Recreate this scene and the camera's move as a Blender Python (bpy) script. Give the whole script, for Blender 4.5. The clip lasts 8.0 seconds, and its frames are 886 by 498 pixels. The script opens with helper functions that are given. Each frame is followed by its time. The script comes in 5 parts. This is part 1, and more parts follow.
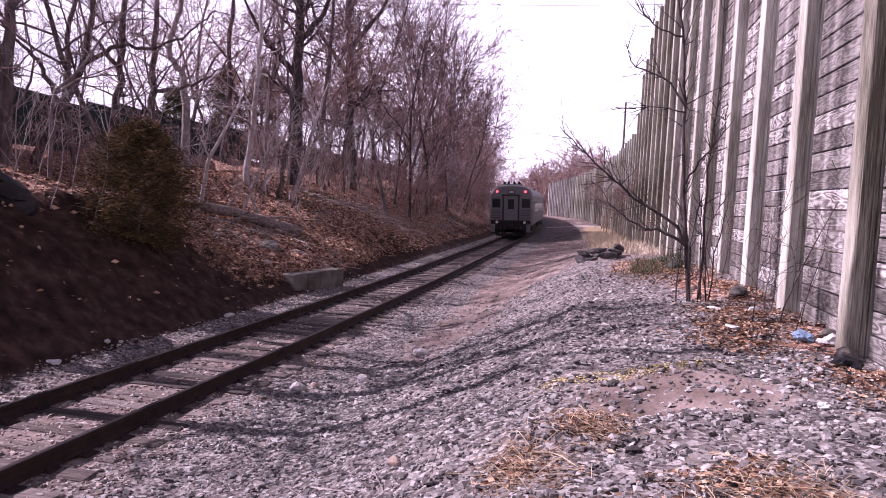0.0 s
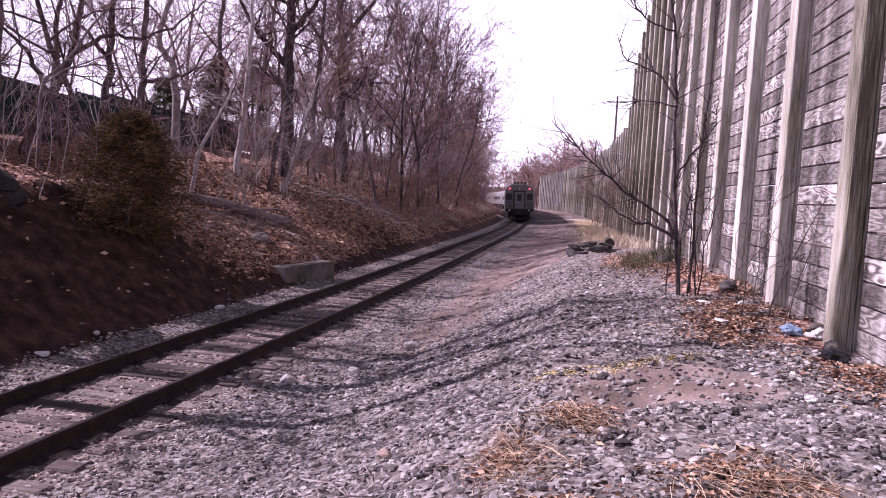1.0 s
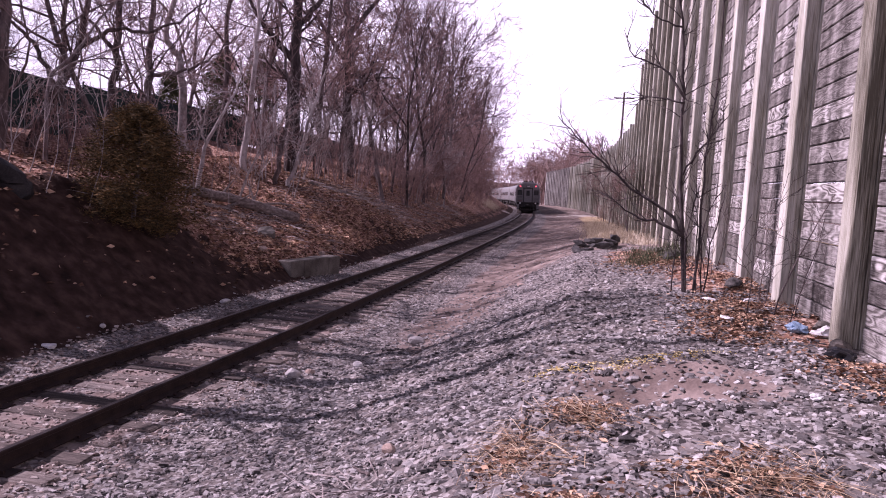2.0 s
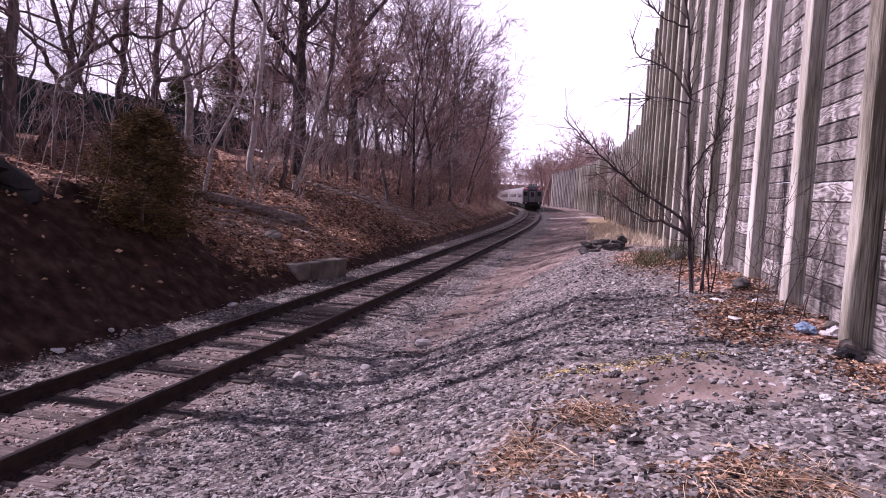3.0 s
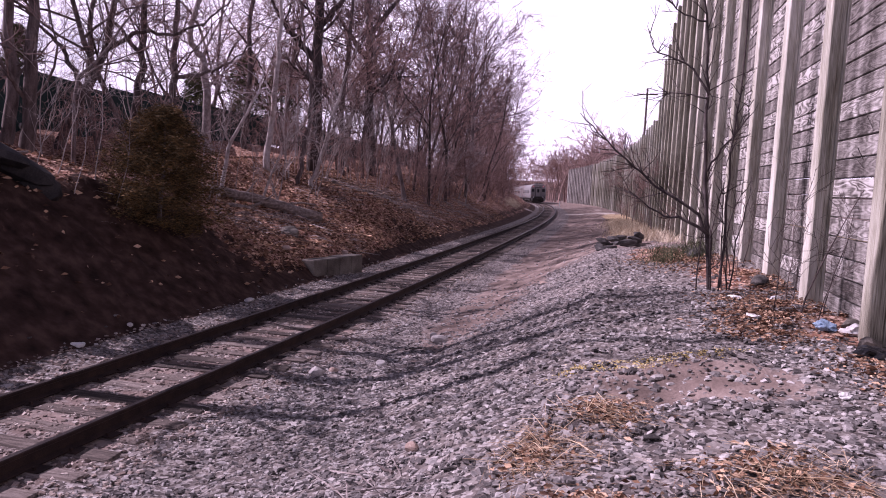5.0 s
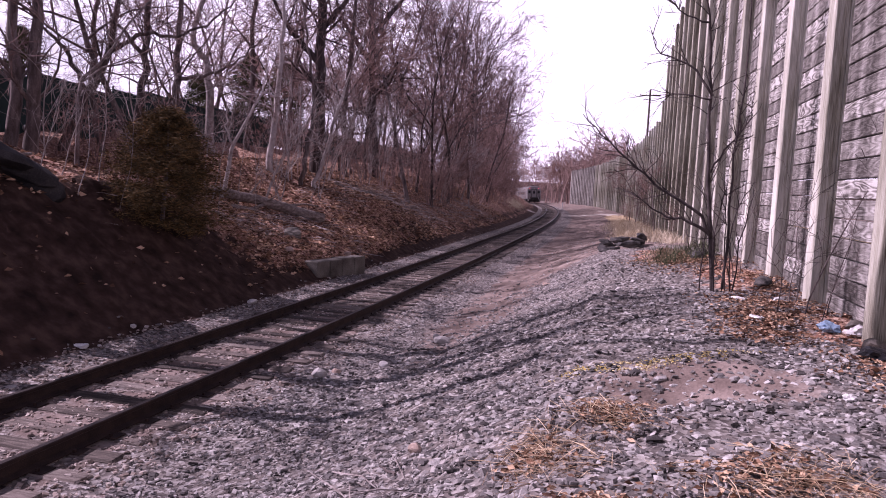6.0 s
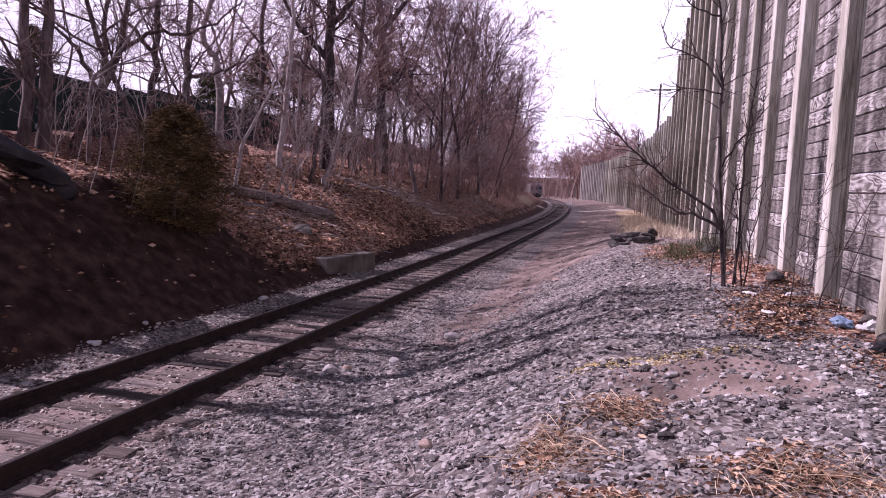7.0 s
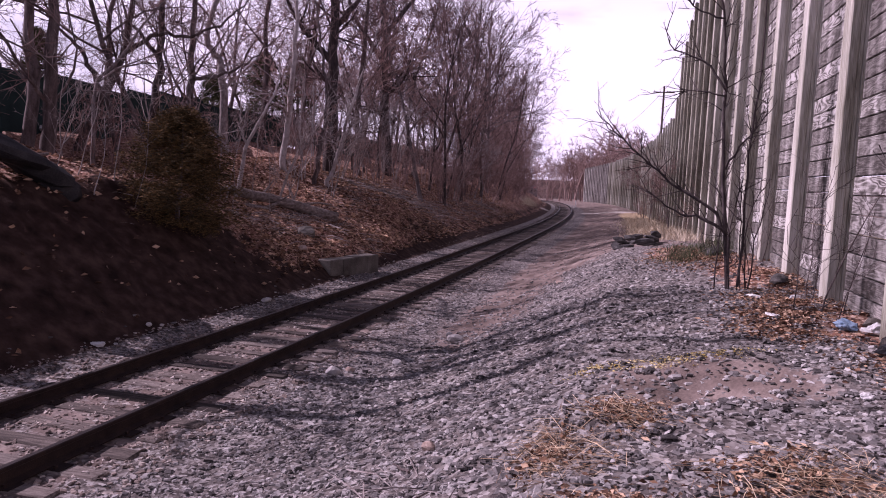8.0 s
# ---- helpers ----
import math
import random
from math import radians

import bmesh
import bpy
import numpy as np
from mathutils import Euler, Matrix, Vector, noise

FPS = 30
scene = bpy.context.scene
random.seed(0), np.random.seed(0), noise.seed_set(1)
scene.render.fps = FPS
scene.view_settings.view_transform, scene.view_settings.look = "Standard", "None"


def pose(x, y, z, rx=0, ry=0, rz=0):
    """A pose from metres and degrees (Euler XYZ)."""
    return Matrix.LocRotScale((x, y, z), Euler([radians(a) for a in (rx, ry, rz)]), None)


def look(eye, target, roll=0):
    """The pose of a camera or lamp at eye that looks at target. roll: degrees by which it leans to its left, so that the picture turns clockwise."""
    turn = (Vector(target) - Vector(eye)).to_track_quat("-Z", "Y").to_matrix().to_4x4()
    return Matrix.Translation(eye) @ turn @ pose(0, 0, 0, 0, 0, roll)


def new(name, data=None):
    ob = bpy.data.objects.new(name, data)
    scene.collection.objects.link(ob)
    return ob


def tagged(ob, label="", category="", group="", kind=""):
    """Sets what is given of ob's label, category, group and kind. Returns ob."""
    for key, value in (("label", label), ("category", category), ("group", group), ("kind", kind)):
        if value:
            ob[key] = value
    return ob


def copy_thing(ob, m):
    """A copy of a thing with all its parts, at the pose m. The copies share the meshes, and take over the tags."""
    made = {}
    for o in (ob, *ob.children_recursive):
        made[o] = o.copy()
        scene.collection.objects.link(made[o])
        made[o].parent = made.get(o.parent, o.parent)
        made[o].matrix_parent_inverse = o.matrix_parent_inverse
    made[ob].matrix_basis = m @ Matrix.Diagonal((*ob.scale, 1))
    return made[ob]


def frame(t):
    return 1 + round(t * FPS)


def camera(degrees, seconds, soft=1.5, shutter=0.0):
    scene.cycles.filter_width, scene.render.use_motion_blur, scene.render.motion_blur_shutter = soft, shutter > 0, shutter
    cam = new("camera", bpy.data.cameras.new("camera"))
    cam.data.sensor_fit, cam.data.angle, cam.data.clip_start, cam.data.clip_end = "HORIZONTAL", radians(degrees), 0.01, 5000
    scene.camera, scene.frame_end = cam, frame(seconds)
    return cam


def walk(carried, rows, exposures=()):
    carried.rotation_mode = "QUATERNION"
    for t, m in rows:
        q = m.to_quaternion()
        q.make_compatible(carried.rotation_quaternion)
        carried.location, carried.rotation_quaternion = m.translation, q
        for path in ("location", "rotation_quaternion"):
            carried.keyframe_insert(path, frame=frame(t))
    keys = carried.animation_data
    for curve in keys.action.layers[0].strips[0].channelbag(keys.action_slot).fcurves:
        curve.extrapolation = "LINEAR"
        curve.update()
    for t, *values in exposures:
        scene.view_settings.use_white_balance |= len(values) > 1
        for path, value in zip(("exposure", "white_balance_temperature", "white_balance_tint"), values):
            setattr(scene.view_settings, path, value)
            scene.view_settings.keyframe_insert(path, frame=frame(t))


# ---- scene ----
cam = camera(63.0, 8.0, soft=1.0)
EYE = (0.0, 0.0, 2.65)
# seconds, yaw, pitch, roll: a hand-held camera that stands on one spot
PATH = [
    (0.0, 0.0, -4.0, -2.7),
    (0.5, -0.5, -4.16, -2.8),
    (1.0, -0.68, -4.53, -3.02),
    (1.5, -0.49, -4.95, -3.38),
    (3.0, 0.26, -4.76, -2.92),
    (3.5, 0.15, -4.73, -2.75),
    (4.0, 0.63, -4.89, -2.64),
    (4.5, 1.27, -5.16, -2.89),
    (6.0, 1.72, -5.04, -2.88),
    (6.5, 2.03, -5.4, -2.86),
    (7.0, 2.48, -5.38, -2.57),
    (7.5, 2.26, -5.23, -2.39),
    (8.0, 2.74, -5.23, -2.64),
]
walk(cam, [(t, pose(*EYE, 90 + p, r, yw)) for t, yw, p, r in PATH],
     exposures=[(t, e + 0.39, 6250, 52) for t, e in ((0.0, -0.03), (1.5, -0.17), (3.5, -0.38), (6.5, -0.34), (7.5, -0.38), (8.0, -0.66))])

# ---- light: clear early-spring sun from behind the wooded bank, thin bright cloud ----
SUN_AZ, SUN_EL = 283.0, 40.0          # degrees clockwise from +y, and above the horizon
world = bpy.data.worlds.new("sky")
scene.world = world
world.use_nodes = True
wn, wl = world.node_tree.nodes, world.node_tree.links
sky = wn.new("ShaderNodeTexSky")
sky.sky_type, sky.sun_disc = "NISHITA", False
sky.sun_elevation, sky.sun_rotation = radians(SUN_EL), radians(SUN_AZ)
sky.air_density, sky.dust_density = 1.0, 1.5
bg = wn["Background"]
bg.inputs["Strength"].default_value = 0.049
tc, cloud, ramp, mixer = wn.new("ShaderNodeTexCoord"), wn.new("ShaderNodeTexNoise"), wn.new("ShaderNodeValToRGB"), wn.new("ShaderNodeMixRGB")
cmap = wn.new("ShaderNodeMapping")
cmap.inputs["Scale"].default_value, cmap.inputs["Location"].default_value = (1.0, 1.0, 3.5), (0.0, 0.0, 0.0)
wl.new(tc.outputs["Generated"], cmap.inputs["Vector"])
wl.new(cmap.outputs["Vector"], cloud.inputs["Vector"])
cloud.inputs["Scale"].default_value, cloud.inputs["Detail"].default_value = 1.6, 6.0
ramp.color_ramp.elements[0].position, ramp.color_ramp.elements[1].position = 0.40, 0.54
parts_xyz, low, veil = wn.new("ShaderNodeSeparateXYZ"), wn.new("ShaderNodeMapRange"), wn.new("ShaderNodeMath")
wl.new(tc.outputs["Generated"], parts_xyz.inputs[0])
thicker = wn.new("ShaderNodeMath")          # the cloud thins out towards -x
thicker.operation = "MULTIPLY_ADD"
wl.new(parts_xyz.outputs["X"], thicker.inputs[0])
thicker.inputs[1].default_value = 0.05
wl.new(cloud.outputs["Fac"], thicker.inputs[2])
wl.new(thicker.outputs[0], ramp.inputs["Fac"])
wl.new(parts_xyz.outputs["Z"], low.inputs["Value"])
low.inputs["From Min"].default_value, low.inputs["From Max"].default_value = 0.22, 0.55
low.inputs["To Min"].default_value, low.inputs["To Max"].default_value = 1.0, 0.04
veil.operation = "MULTIPLY"
wl.new(ramp.outputs["Color"], veil.inputs[0])
wl.new(low.outputs[0], veil.inputs[1])
wl.new(veil.outputs[0], mixer.inputs["Fac"])
wl.new(sky.outputs["Color"], mixer.inputs["Color1"])
mixer.inputs["Color2"].default_value = (26.0, 26.4, 28.5, 1)
wl.new(mixer.outputs["Color"], bg.inputs["Color"])
sun = new("sun", bpy.data.lights.new("sun", "SUN"))
sun.data.energy, sun.data.angle, sun.data.color = 5.5, radians(0.53), (1.0, 0.965, 0.92)
az, el = radians(SUN_AZ), radians(SUN_EL)
sun.matrix_world = look((60 * math.sin(az), 60 * math.cos(az), 60 * math.tan(el)), (0, 0, 0))


# ---- materials ----
def shade(name, colors, scale=4.0, fine=60.0, rough=0.85, bump=0.3, metal=0.0, stretch=(1, 1, 1), island=0.0, random_obj=0.0,
          coat=0.0, bump_dist=0.01, contrast=(0.35, 0.68), coords="Object"):
    """A procedural surface: colours mixed by coarse and fine noise, with bump; island / random_obj vary the value piece by piece."""
    m = bpy.data.materials.new(name)
    m.use_nodes = True
    n, l = m.node_tree.nodes, m.node_tree.links
    b = n["Principled BSDF"]
    t, mp = n.new("ShaderNodeTexCoord"), n.new("ShaderNodeMapping")
    mp.inputs["Scale"].default_value = stretch
    l.new(t.outputs[coords], mp.inputs["Vector"])
    big, small = n.new("ShaderNodeTexNoise"), n.new("ShaderNodeTexNoise")
    big.inputs["Scale"].default_value, big.inputs["Detail"].default_value = scale, 6
    small.inputs["Scale"].default_value, small.inputs["Detail"].default_value = fine, 4
    for x in (big, small):
        l.new(mp.outputs["Vector"], x.inputs["Vector"])
    add = n.new("ShaderNodeMath")
    add.operation = "MULTIPLY_ADD"
    l.new(small.outputs["Fac"], add.inputs[0])
    add.inputs[1].default_value = 0.4
    sub = n.new("ShaderNodeMath")
    sub.operation = "MULTIPLY"
    l.new(big.outputs["Fac"], sub.inputs[0])
    sub.inputs[1].default_value = 0.6
    l.new(sub.outputs[0], add.inputs[2])
    cr = n.new("ShaderNodeValToRGB")
    e = cr.color_ramp.elements
    while len(e) < len(colors):
        e.new(0.5)
    for i, c in enumerate(colors):
        e[i].position = contrast[0] + (contrast[1] - contrast[0]) * i / max(1, len(colors) - 1)
        e[i].color = (*c, 1)
    fac = add.outputs[0]
    if island or random_obj:
        src = n.new("ShaderNodeNewGeometry").outputs["Random Per Island"] if island else n.new("ShaderNodeObjectInfo").outputs["Random"]
        k = island or random_obj
        sh = n.new("ShaderNodeMath")
        sh.operation = "MULTIPLY_ADD"
        l.new(src, sh.inputs[0])
        sh.inputs[1].default_value = k
        off = n.new("ShaderNodeMath")
        off.operation = "SUBTRACT"
        l.new(fac, off.inputs[0])
        off.inputs[1].default_value = k / 2
        l.new(off.outputs[0], sh.inputs[2])
        fac = sh.outputs[0]
    l.new(fac, cr.inputs["Fac"])
    l.new(cr.outputs["Color"], b.inputs["Base Color"])
    b.inputs["Roughness"].default_value, b.inputs["Metallic"].default_value = rough, metal
    b.inputs["Specular IOR Level"].default_value = 0.25
    if coat:
        b.inputs["Coat Weight"].default_value = coat
    bp = n.new("ShaderNodeBump")
    bp.inputs["Strength"].default_value, bp.inputs["Distance"].default_value = bump, bump_dist
    l.new(fac if not island else add.outputs[0], bp.inputs["Height"])
    l.new(bp.outputs["Normal"], b.inputs["Normal"])
    return m


def wood_boards(name, colors, knots=True):
    """Grey weathered softwood: long grain, ring figure that bulges round knots, each board of its own tone."""
    m = bpy.data.materials.new(name)
    m.use_nodes = True
    n, l = m.node_tree.nodes, m.node_tree.links
    b = n["Principled BSDF"]
    t, mp, oi = n.new("ShaderNodeTexCoord"), n.new("ShaderNodeMapping"), n.new("ShaderNodeObjectInfo")
    shift = n.new("ShaderNodeVectorMath")
    shift.operation = "MULTIPLY_ADD"
    comb = n.new("ShaderNodeCombineXYZ")
    for i in range(3):
        l.new(oi.outputs["Random"], comb.inputs[i])
    l.new(comb.outputs[0], shift.inputs[0])
    shift.inputs[1].default_value = (37.0, 11.0, 23.0)
    l.new(t.outputs["Object"], shift.inputs[2])
    mp.inputs["Scale"].default_value = (1.0, 1.0, 5.0) if knots else (7.0, 7.0, 0.5)
    l.new(shift.outputs[0], mp.inputs["Vector"])
    fig = n.new("ShaderNodeTexNoise")
    fig.inputs["Scale"].default_value, fig.inputs["Detail"].default_value, fig.inputs["Distortion"].default_value = 1.1, 1.5, 0.5
    l.new(mp.outputs["Vector"], fig.inputs["Vector"])
    rings = n.new("ShaderNodeMath")
    rings.operation = "MULTIPLY"
    l.new(fig.outputs["Fac"], rings.inputs[0])
    rings.inputs[1].default_value = 58.0 if knots else 40.0
    sine = n.new("ShaderNodeMath")
    sine.operation = "SINE"
    l.new(rings.outputs[0], sine.inputs[0])
    grain = n.new("ShaderNodeTexNoise")
    gm = n.new("ShaderNodeMapping")
    gm.inputs["Scale"].default_value = (2.0, 2.0, 60.0) if knots else (30.0, 30.0, 1.2)
    l.new(shift.outputs[0], gm.inputs["Vector"])
    l.new(gm.outputs["Vector"], grain.inputs["Vector"])
    grain.inputs["Scale"].default_value, grain.inputs["Detail"].default_value = 3.0, 5.0
    stain = n.new("ShaderNodeTexNoise")
    sm = n.new("ShaderNodeMapping")
    sm.inputs["Scale"].default_value = (2.6, 2.6, 0.35)
    l.new(t.outputs["Object"], sm.inputs["Vector"])
    l.new(sm.outputs["Vector"], stain.inputs["Vector"])
    stain.inputs["Scale"].default_value, stain.inputs["Detail"].default_value = 1.3, 5.0

    def madd(src, k, c):
        x = n.new("ShaderNodeMath")
        x.operation = "MULTIPLY_ADD"
        l.new(src, x.inputs[0])
        x.inputs[1].default_value = k
        if isinstance(c, float):
            x.inputs[2].default_value = c
        else:
            l.new(c, x.inputs[2])
        return x.outputs[0]
    some = n.new("ShaderNodeMapRange")
    l.new(oi.outputs["Random"], some.inputs["Value"])
    some.inputs["From Min"].default_value, some.inputs["From Max"].default_value = 0.45, 0.9
    some.inputs["To Min"].default_value, some.inputs["To Max"].default_value = 0.25, 1.0
    figured = n.new("ShaderNodeMath")
    figured.operation = "MULTIPLY"
    l.new(sine.outputs[0], figured.inputs[0])
    l.new(some.outputs["Result"], figured.inputs[1])
    f = madd(figured.outputs[0], 0.27 if knots else 0.05, -0.56)
    f = madd(grain.outputs["Fac"], 0.70, f)
    f = madd(stain.outputs["Fac"], 1.0, f)
    f = madd(oi.outputs["Random"], 0.30, f)
    cr = n.new("ShaderNodeValToRGB")
    e = cr.color_ramp.elements
    while len(e) < len(colors):
        e.new(0.5)
    for i, c in enumerate(colors):
        e[i].position, e[i].color = 0.18 + 0.6 * i / (len(colors) - 1), (*c, 1)
    l.new(f, cr.inputs["Fac"])
    l.new(cr.outputs["Color"], b.inputs["Base Color"])
    b.inputs["Roughness"].default_value = 0.9
    b.inputs["Specular IOR Level"].default_value = 0.15
    bp = n.new("ShaderNodeBump")
    bp.inputs["Strength"].default_value, bp.inputs["Distance"].default_value = 0.5, 0.006
    l.new(madd(sine.outputs[0], 0.25, grain.outputs["Fac"]), bp.inputs["Height"])
    l.new(bp.outputs["Normal"], b.inputs["Normal"])
    return m


def plain(name, color, rough=0.5, metal=0.0, emit=0.0):
    m = bpy.data.materials.new(name)
    m.use_nodes = True
    b = m.node_tree.nodes["Principled BSDF"]
    b.inputs["Base Color"].default_value, b.inputs["Roughness"].default_value, b.inputs["Metallic"].default_value = (*color, 1), rough, metal
    if emit:
        b.inputs["Emission Color"].default_value, b.inputs["Emission Strength"].default_value = (*color, 1), emit
    return m


M_STONE = shade("grey crushed stone", [(0.06, 0.055, 0.055), (0.155, 0.146, 0.145), (0.25, 0.237, 0.234), (0.47, 0.456, 0.448)], 6, 90, 0.9, 0.15, island=0.85, contrast=(0.1, 0.9))
M_BALLAST = shade("track ballast", [(0.07, 0.055, 0.05), (0.21, 0.165, 0.145), (0.34, 0.28, 0.25), (0.52, 0.47, 0.43)], 6, 90, 0.9, 0.15, island=0.85, contrast=(0.1, 0.9))
M_TIE = shade("weathered creosote timber", [(0.04, 0.033, 0.03), (0.125, 0.103, 0.092), (0.26, 0.225, 0.205)], 3, 30, 0.9, 0.6, stretch=(1.2, 9, 9), random_obj=0.25)
M_RAIL = shade("rusty rail steel", [(0.015, 0.010, 0.010), (0.035, 0.022, 0.020), (0.06, 0.036, 0.028)], 5, 80, 0.7, 0.3, metal=0.2)
M_RAILTOP = shade("worn rail head", [(0.05, 0.04, 0.04), (0.12, 0.105, 0.10)], 3, 60, 0.42, 0.1, metal=0.7)
M_BARK = shade("grey brown bark", [(0.035, 0.027, 0.027), (0.105, 0.083, 0.08), (0.24, 0.20, 0.195)], 3, 40, 0.95, 0.7, stretch=(3, 3, 0.6), random_obj=0.25)
M_TWIG = shade("reddish brown twigs", [(0.10, 0.066, 0.063), (0.22, 0.15, 0.142), (0.37, 0.265, 0.25)], 2, 20, 0.95, 0.1, random_obj=0.3)
# lighter twig colours, lifted as if sunlit; far trees wear them as haze
M_BRUSH = shade("russet brush twigs", [(0.15, 0.092, 0.085), (0.31, 0.205, 0.185), (0.48, 0.35, 0.32)], 2, 20, 0.95, 0.1, random_obj=0.35)
M_PALE = shade("pale sapling bark", [(0.18, 0.15, 0.14), (0.36, 0.32, 0.31), (0.52, 0.48, 0.47)], 5, 50, 0.9, 0.4, random_obj=0.2)
M_CEDAR = shade("winter-browned cedar foliage", [(0.045, 0.034, 0.016), (0.11, 0.075, 0.032), (0.21, 0.125, 0.05)], 3, 30, 0.9, 0.2, island=0.5)
M_PINE = shade("dull green needles", [(0.03, 0.036, 0.018), (0.075, 0.082, 0.04), (0.13, 0.13, 0.065)], 3, 30, 0.9, 0.2, island=0.5)
M_LEAF = shade("dead oak leaves", [(0.07, 0.035, 0.025), (0.25, 0.14, 0.088), (0.62, 0.43, 0.30)], 4, 30, 0.85, 0.2, island=0.9, contrast=(0.1, 0.9))
M_STRAW = shade("dry straw grass", [(0.20, 0.125, 0.08), (0.43, 0.30, 0.19), (0.70, 0.56, 0.40)], 4, 30, 0.9, 0.1, island=0.8, contrast=(0.15, 0.85))
M_HAY = shade("bleached standing grass", [(0.36, 0.29, 0.21), (0.56, 0.48, 0.36), (0.74, 0.66, 0.52)], 4, 30, 0.9, 0.1, island=0.8, contrast=(0.15, 0.85))
M_BOARD = wood_boards("grey weathered wall boards", [(0.06, 0.053, 0.05), (0.19, 0.178, 0.168), (0.37, 0.355, 0.34), (0.58, 0.57, 0.56)])
M_POST = wood_boards("weathered post timber", [(0.11, 0.10, 0.075), (0.31, 0.30, 0.245), (0.52, 0.51, 0.45), (0.70, 0.69, 0.645)], knots=False)
# greys lowered to put the block's shaded front into the colour
M_CONC = shade("stained concrete", [(0.055, 0.048, 0.043), (0.13, 0.118, 0.105), (0.23, 0.213, 0.195)], 2, 40, 0.9, 0.4)
M_LOG = shade("decayed log bark", [(0.08, 0.06, 0.053), (0.23, 0.19, 0.172), (0.43, 0.37, 0.345)], 2.5, 25, 0.95, 0.9, stretch=(1, 6, 6))
# steel tone lowered to stand in for tree shade on the far coaches
M_STEEL = shade("brushed stainless steel", [(0.15, 0.147, 0.15), (0.26, 0.254, 0.26)], 1.5, 60, 0.55, 0.1, metal=0.15, stretch=(1, 1, 12))
M_DARK = plain("black rubber and paint", (0.02, 0.02, 0.022), 0.6)
M_UNDER = shade("grimy underframe", [(0.015, 0.014, 0.014), (0.045, 0.04, 0.038)], 4, 40, 0.85, 0.4)
M_GLASS = plain("dark train glass", (0.02, 0.022, 0.028), 0.08)
M_RED = plain("red marker lens", (1.0, 0.10, 0.12), 0.3, 0.0, 2.2)
M_WHITE = plain("white plastic", (0.8, 0.8, 0.8), 0.5)
M_FENCE = shade("dark green fence mesh", [(0.012, 0.028, 0.028), (0.03, 0.06, 0.058)], 1.5, 60, 0.9, 0.3)


# ---- mesh helpers ----
class Geo:
    """Collects vertices and faces of one mesh."""

    def __init__(self):
        self.v, self.f, self.count = [], [], 0

    def add(self, verts, faces):
        verts = np.asarray(verts, float)
        self.v.append(verts)
        self.f.extend([tuple(i + self.count for i in q) for q in faces])
        self.count += len(verts)

    def box(self, x0, y0, z0, x1, y1, z1, bev=0.0, m=None):
        b = min(bev, (x1 - x0) / 2.2, (y1 - y0) / 2.2, (z1 - z0) / 2.2)
        if b <= 0:
            v = [(x, y, z) for z in (z0, z1) for x, y in ((x0, y0), (x1, y0), (x1, y1), (x0, y1))]
            f = [(3, 2, 1, 0), (4, 5, 6, 7), (0, 1, 5, 4), (1, 2, 6, 5), (2, 3, 7, 6), (3, 0, 4, 7)]
        else:
            v, f = [], []
            for z, i in ((z0, b), (z0 + b, 0), (z1 - b, 0), (z1, b)):
                v += [(x0 + i + b, y0 + i, z), (x1 - i - b, y0 + i, z), (x1 - i, y0 + i + b, z), (x1 - i, y1 - i - b, z),
                      (x1 - i - b, y1 - i, z), (x0 + i + b, y1 - i, z), (x0 + i, y1 - i - b, z), (x0 + i, y0 + i + b, z)]
            for k in range(3):
                f += [(8 * k + j, 8 * k + (j + 1) % 8, 8 * k + 8 + (j + 1) % 8, 8 * k + 8 + j) for j in range(8)]
            f += [tuple(range(7, -1, -1)), tuple(range(24, 32))]
        v = np.array(v, float)
        if m is not None:
            v = np.array([m @ Vector(p) for p in v])
        self.add(v, f)
        return self

    def tube(self, pts, radii, n=6, caps=True):
        pts = np.asarray(pts, float)
        t = np.gradient(pts, axis=0)
        t /= np.linalg.norm(t, axis=1)[:, None] + 1e-9
        up = np.array([0.31, 0.17, 0.93]) if abs(t[0][2]) < 0.8 else np.array([0.93, 0.31, 0.17])
        a = np.cross(t, up)
        a /= np.linalg.norm(a, axis=1)[:, None] + 1e-9
        b = np.cross(t, a)
        ang = np.arange(n) * 2 * np.pi / n
        ring = np.cos(ang)[None, :, None] * a[:, None] + np.sin(ang)[None, :, None] * b[:, None]
        v = (pts[:, None] + ring * np.asarray(radii, float)[:, None, None]).reshape(-1, 3)
        f = [(k * n + j, k * n + n + j, k * n + n + (j + 1) % n, k * n + (j + 1) % n) for k in range(len(pts) - 1) for j in range(n)]
        if caps:
            f += [tuple(range(n)), tuple(range(len(pts) * n - 1, len(pts) * n - n - 1, -1))]
        self.add(v, f)
        return self

    def mesh(self, name, material, smooth=False):
        me = bpy.data.meshes.new(name)
        me.from_pydata(np.concatenate(self.v).tolist(), [], self.f)
        for x in (material if isinstance(material, (list, tuple)) else [material]):
            me.materials.append(x)
        if smooth:
            me.polygons.foreach_set("use_smooth", [True] * len(me.polygons))
        me.update()
        return me


def part(name, geo, material, parent=None, label="", smooth=False, at=None):
    ob = new(name, geo if isinstance(geo, bpy.types.Mesh) else geo.mesh(name, material, smooth))
    if parent is not None:
        ob.parent = parent
    if at is not None:
        ob.matrix_basis = at
    if label:
        ob["label"] = label
    return ob


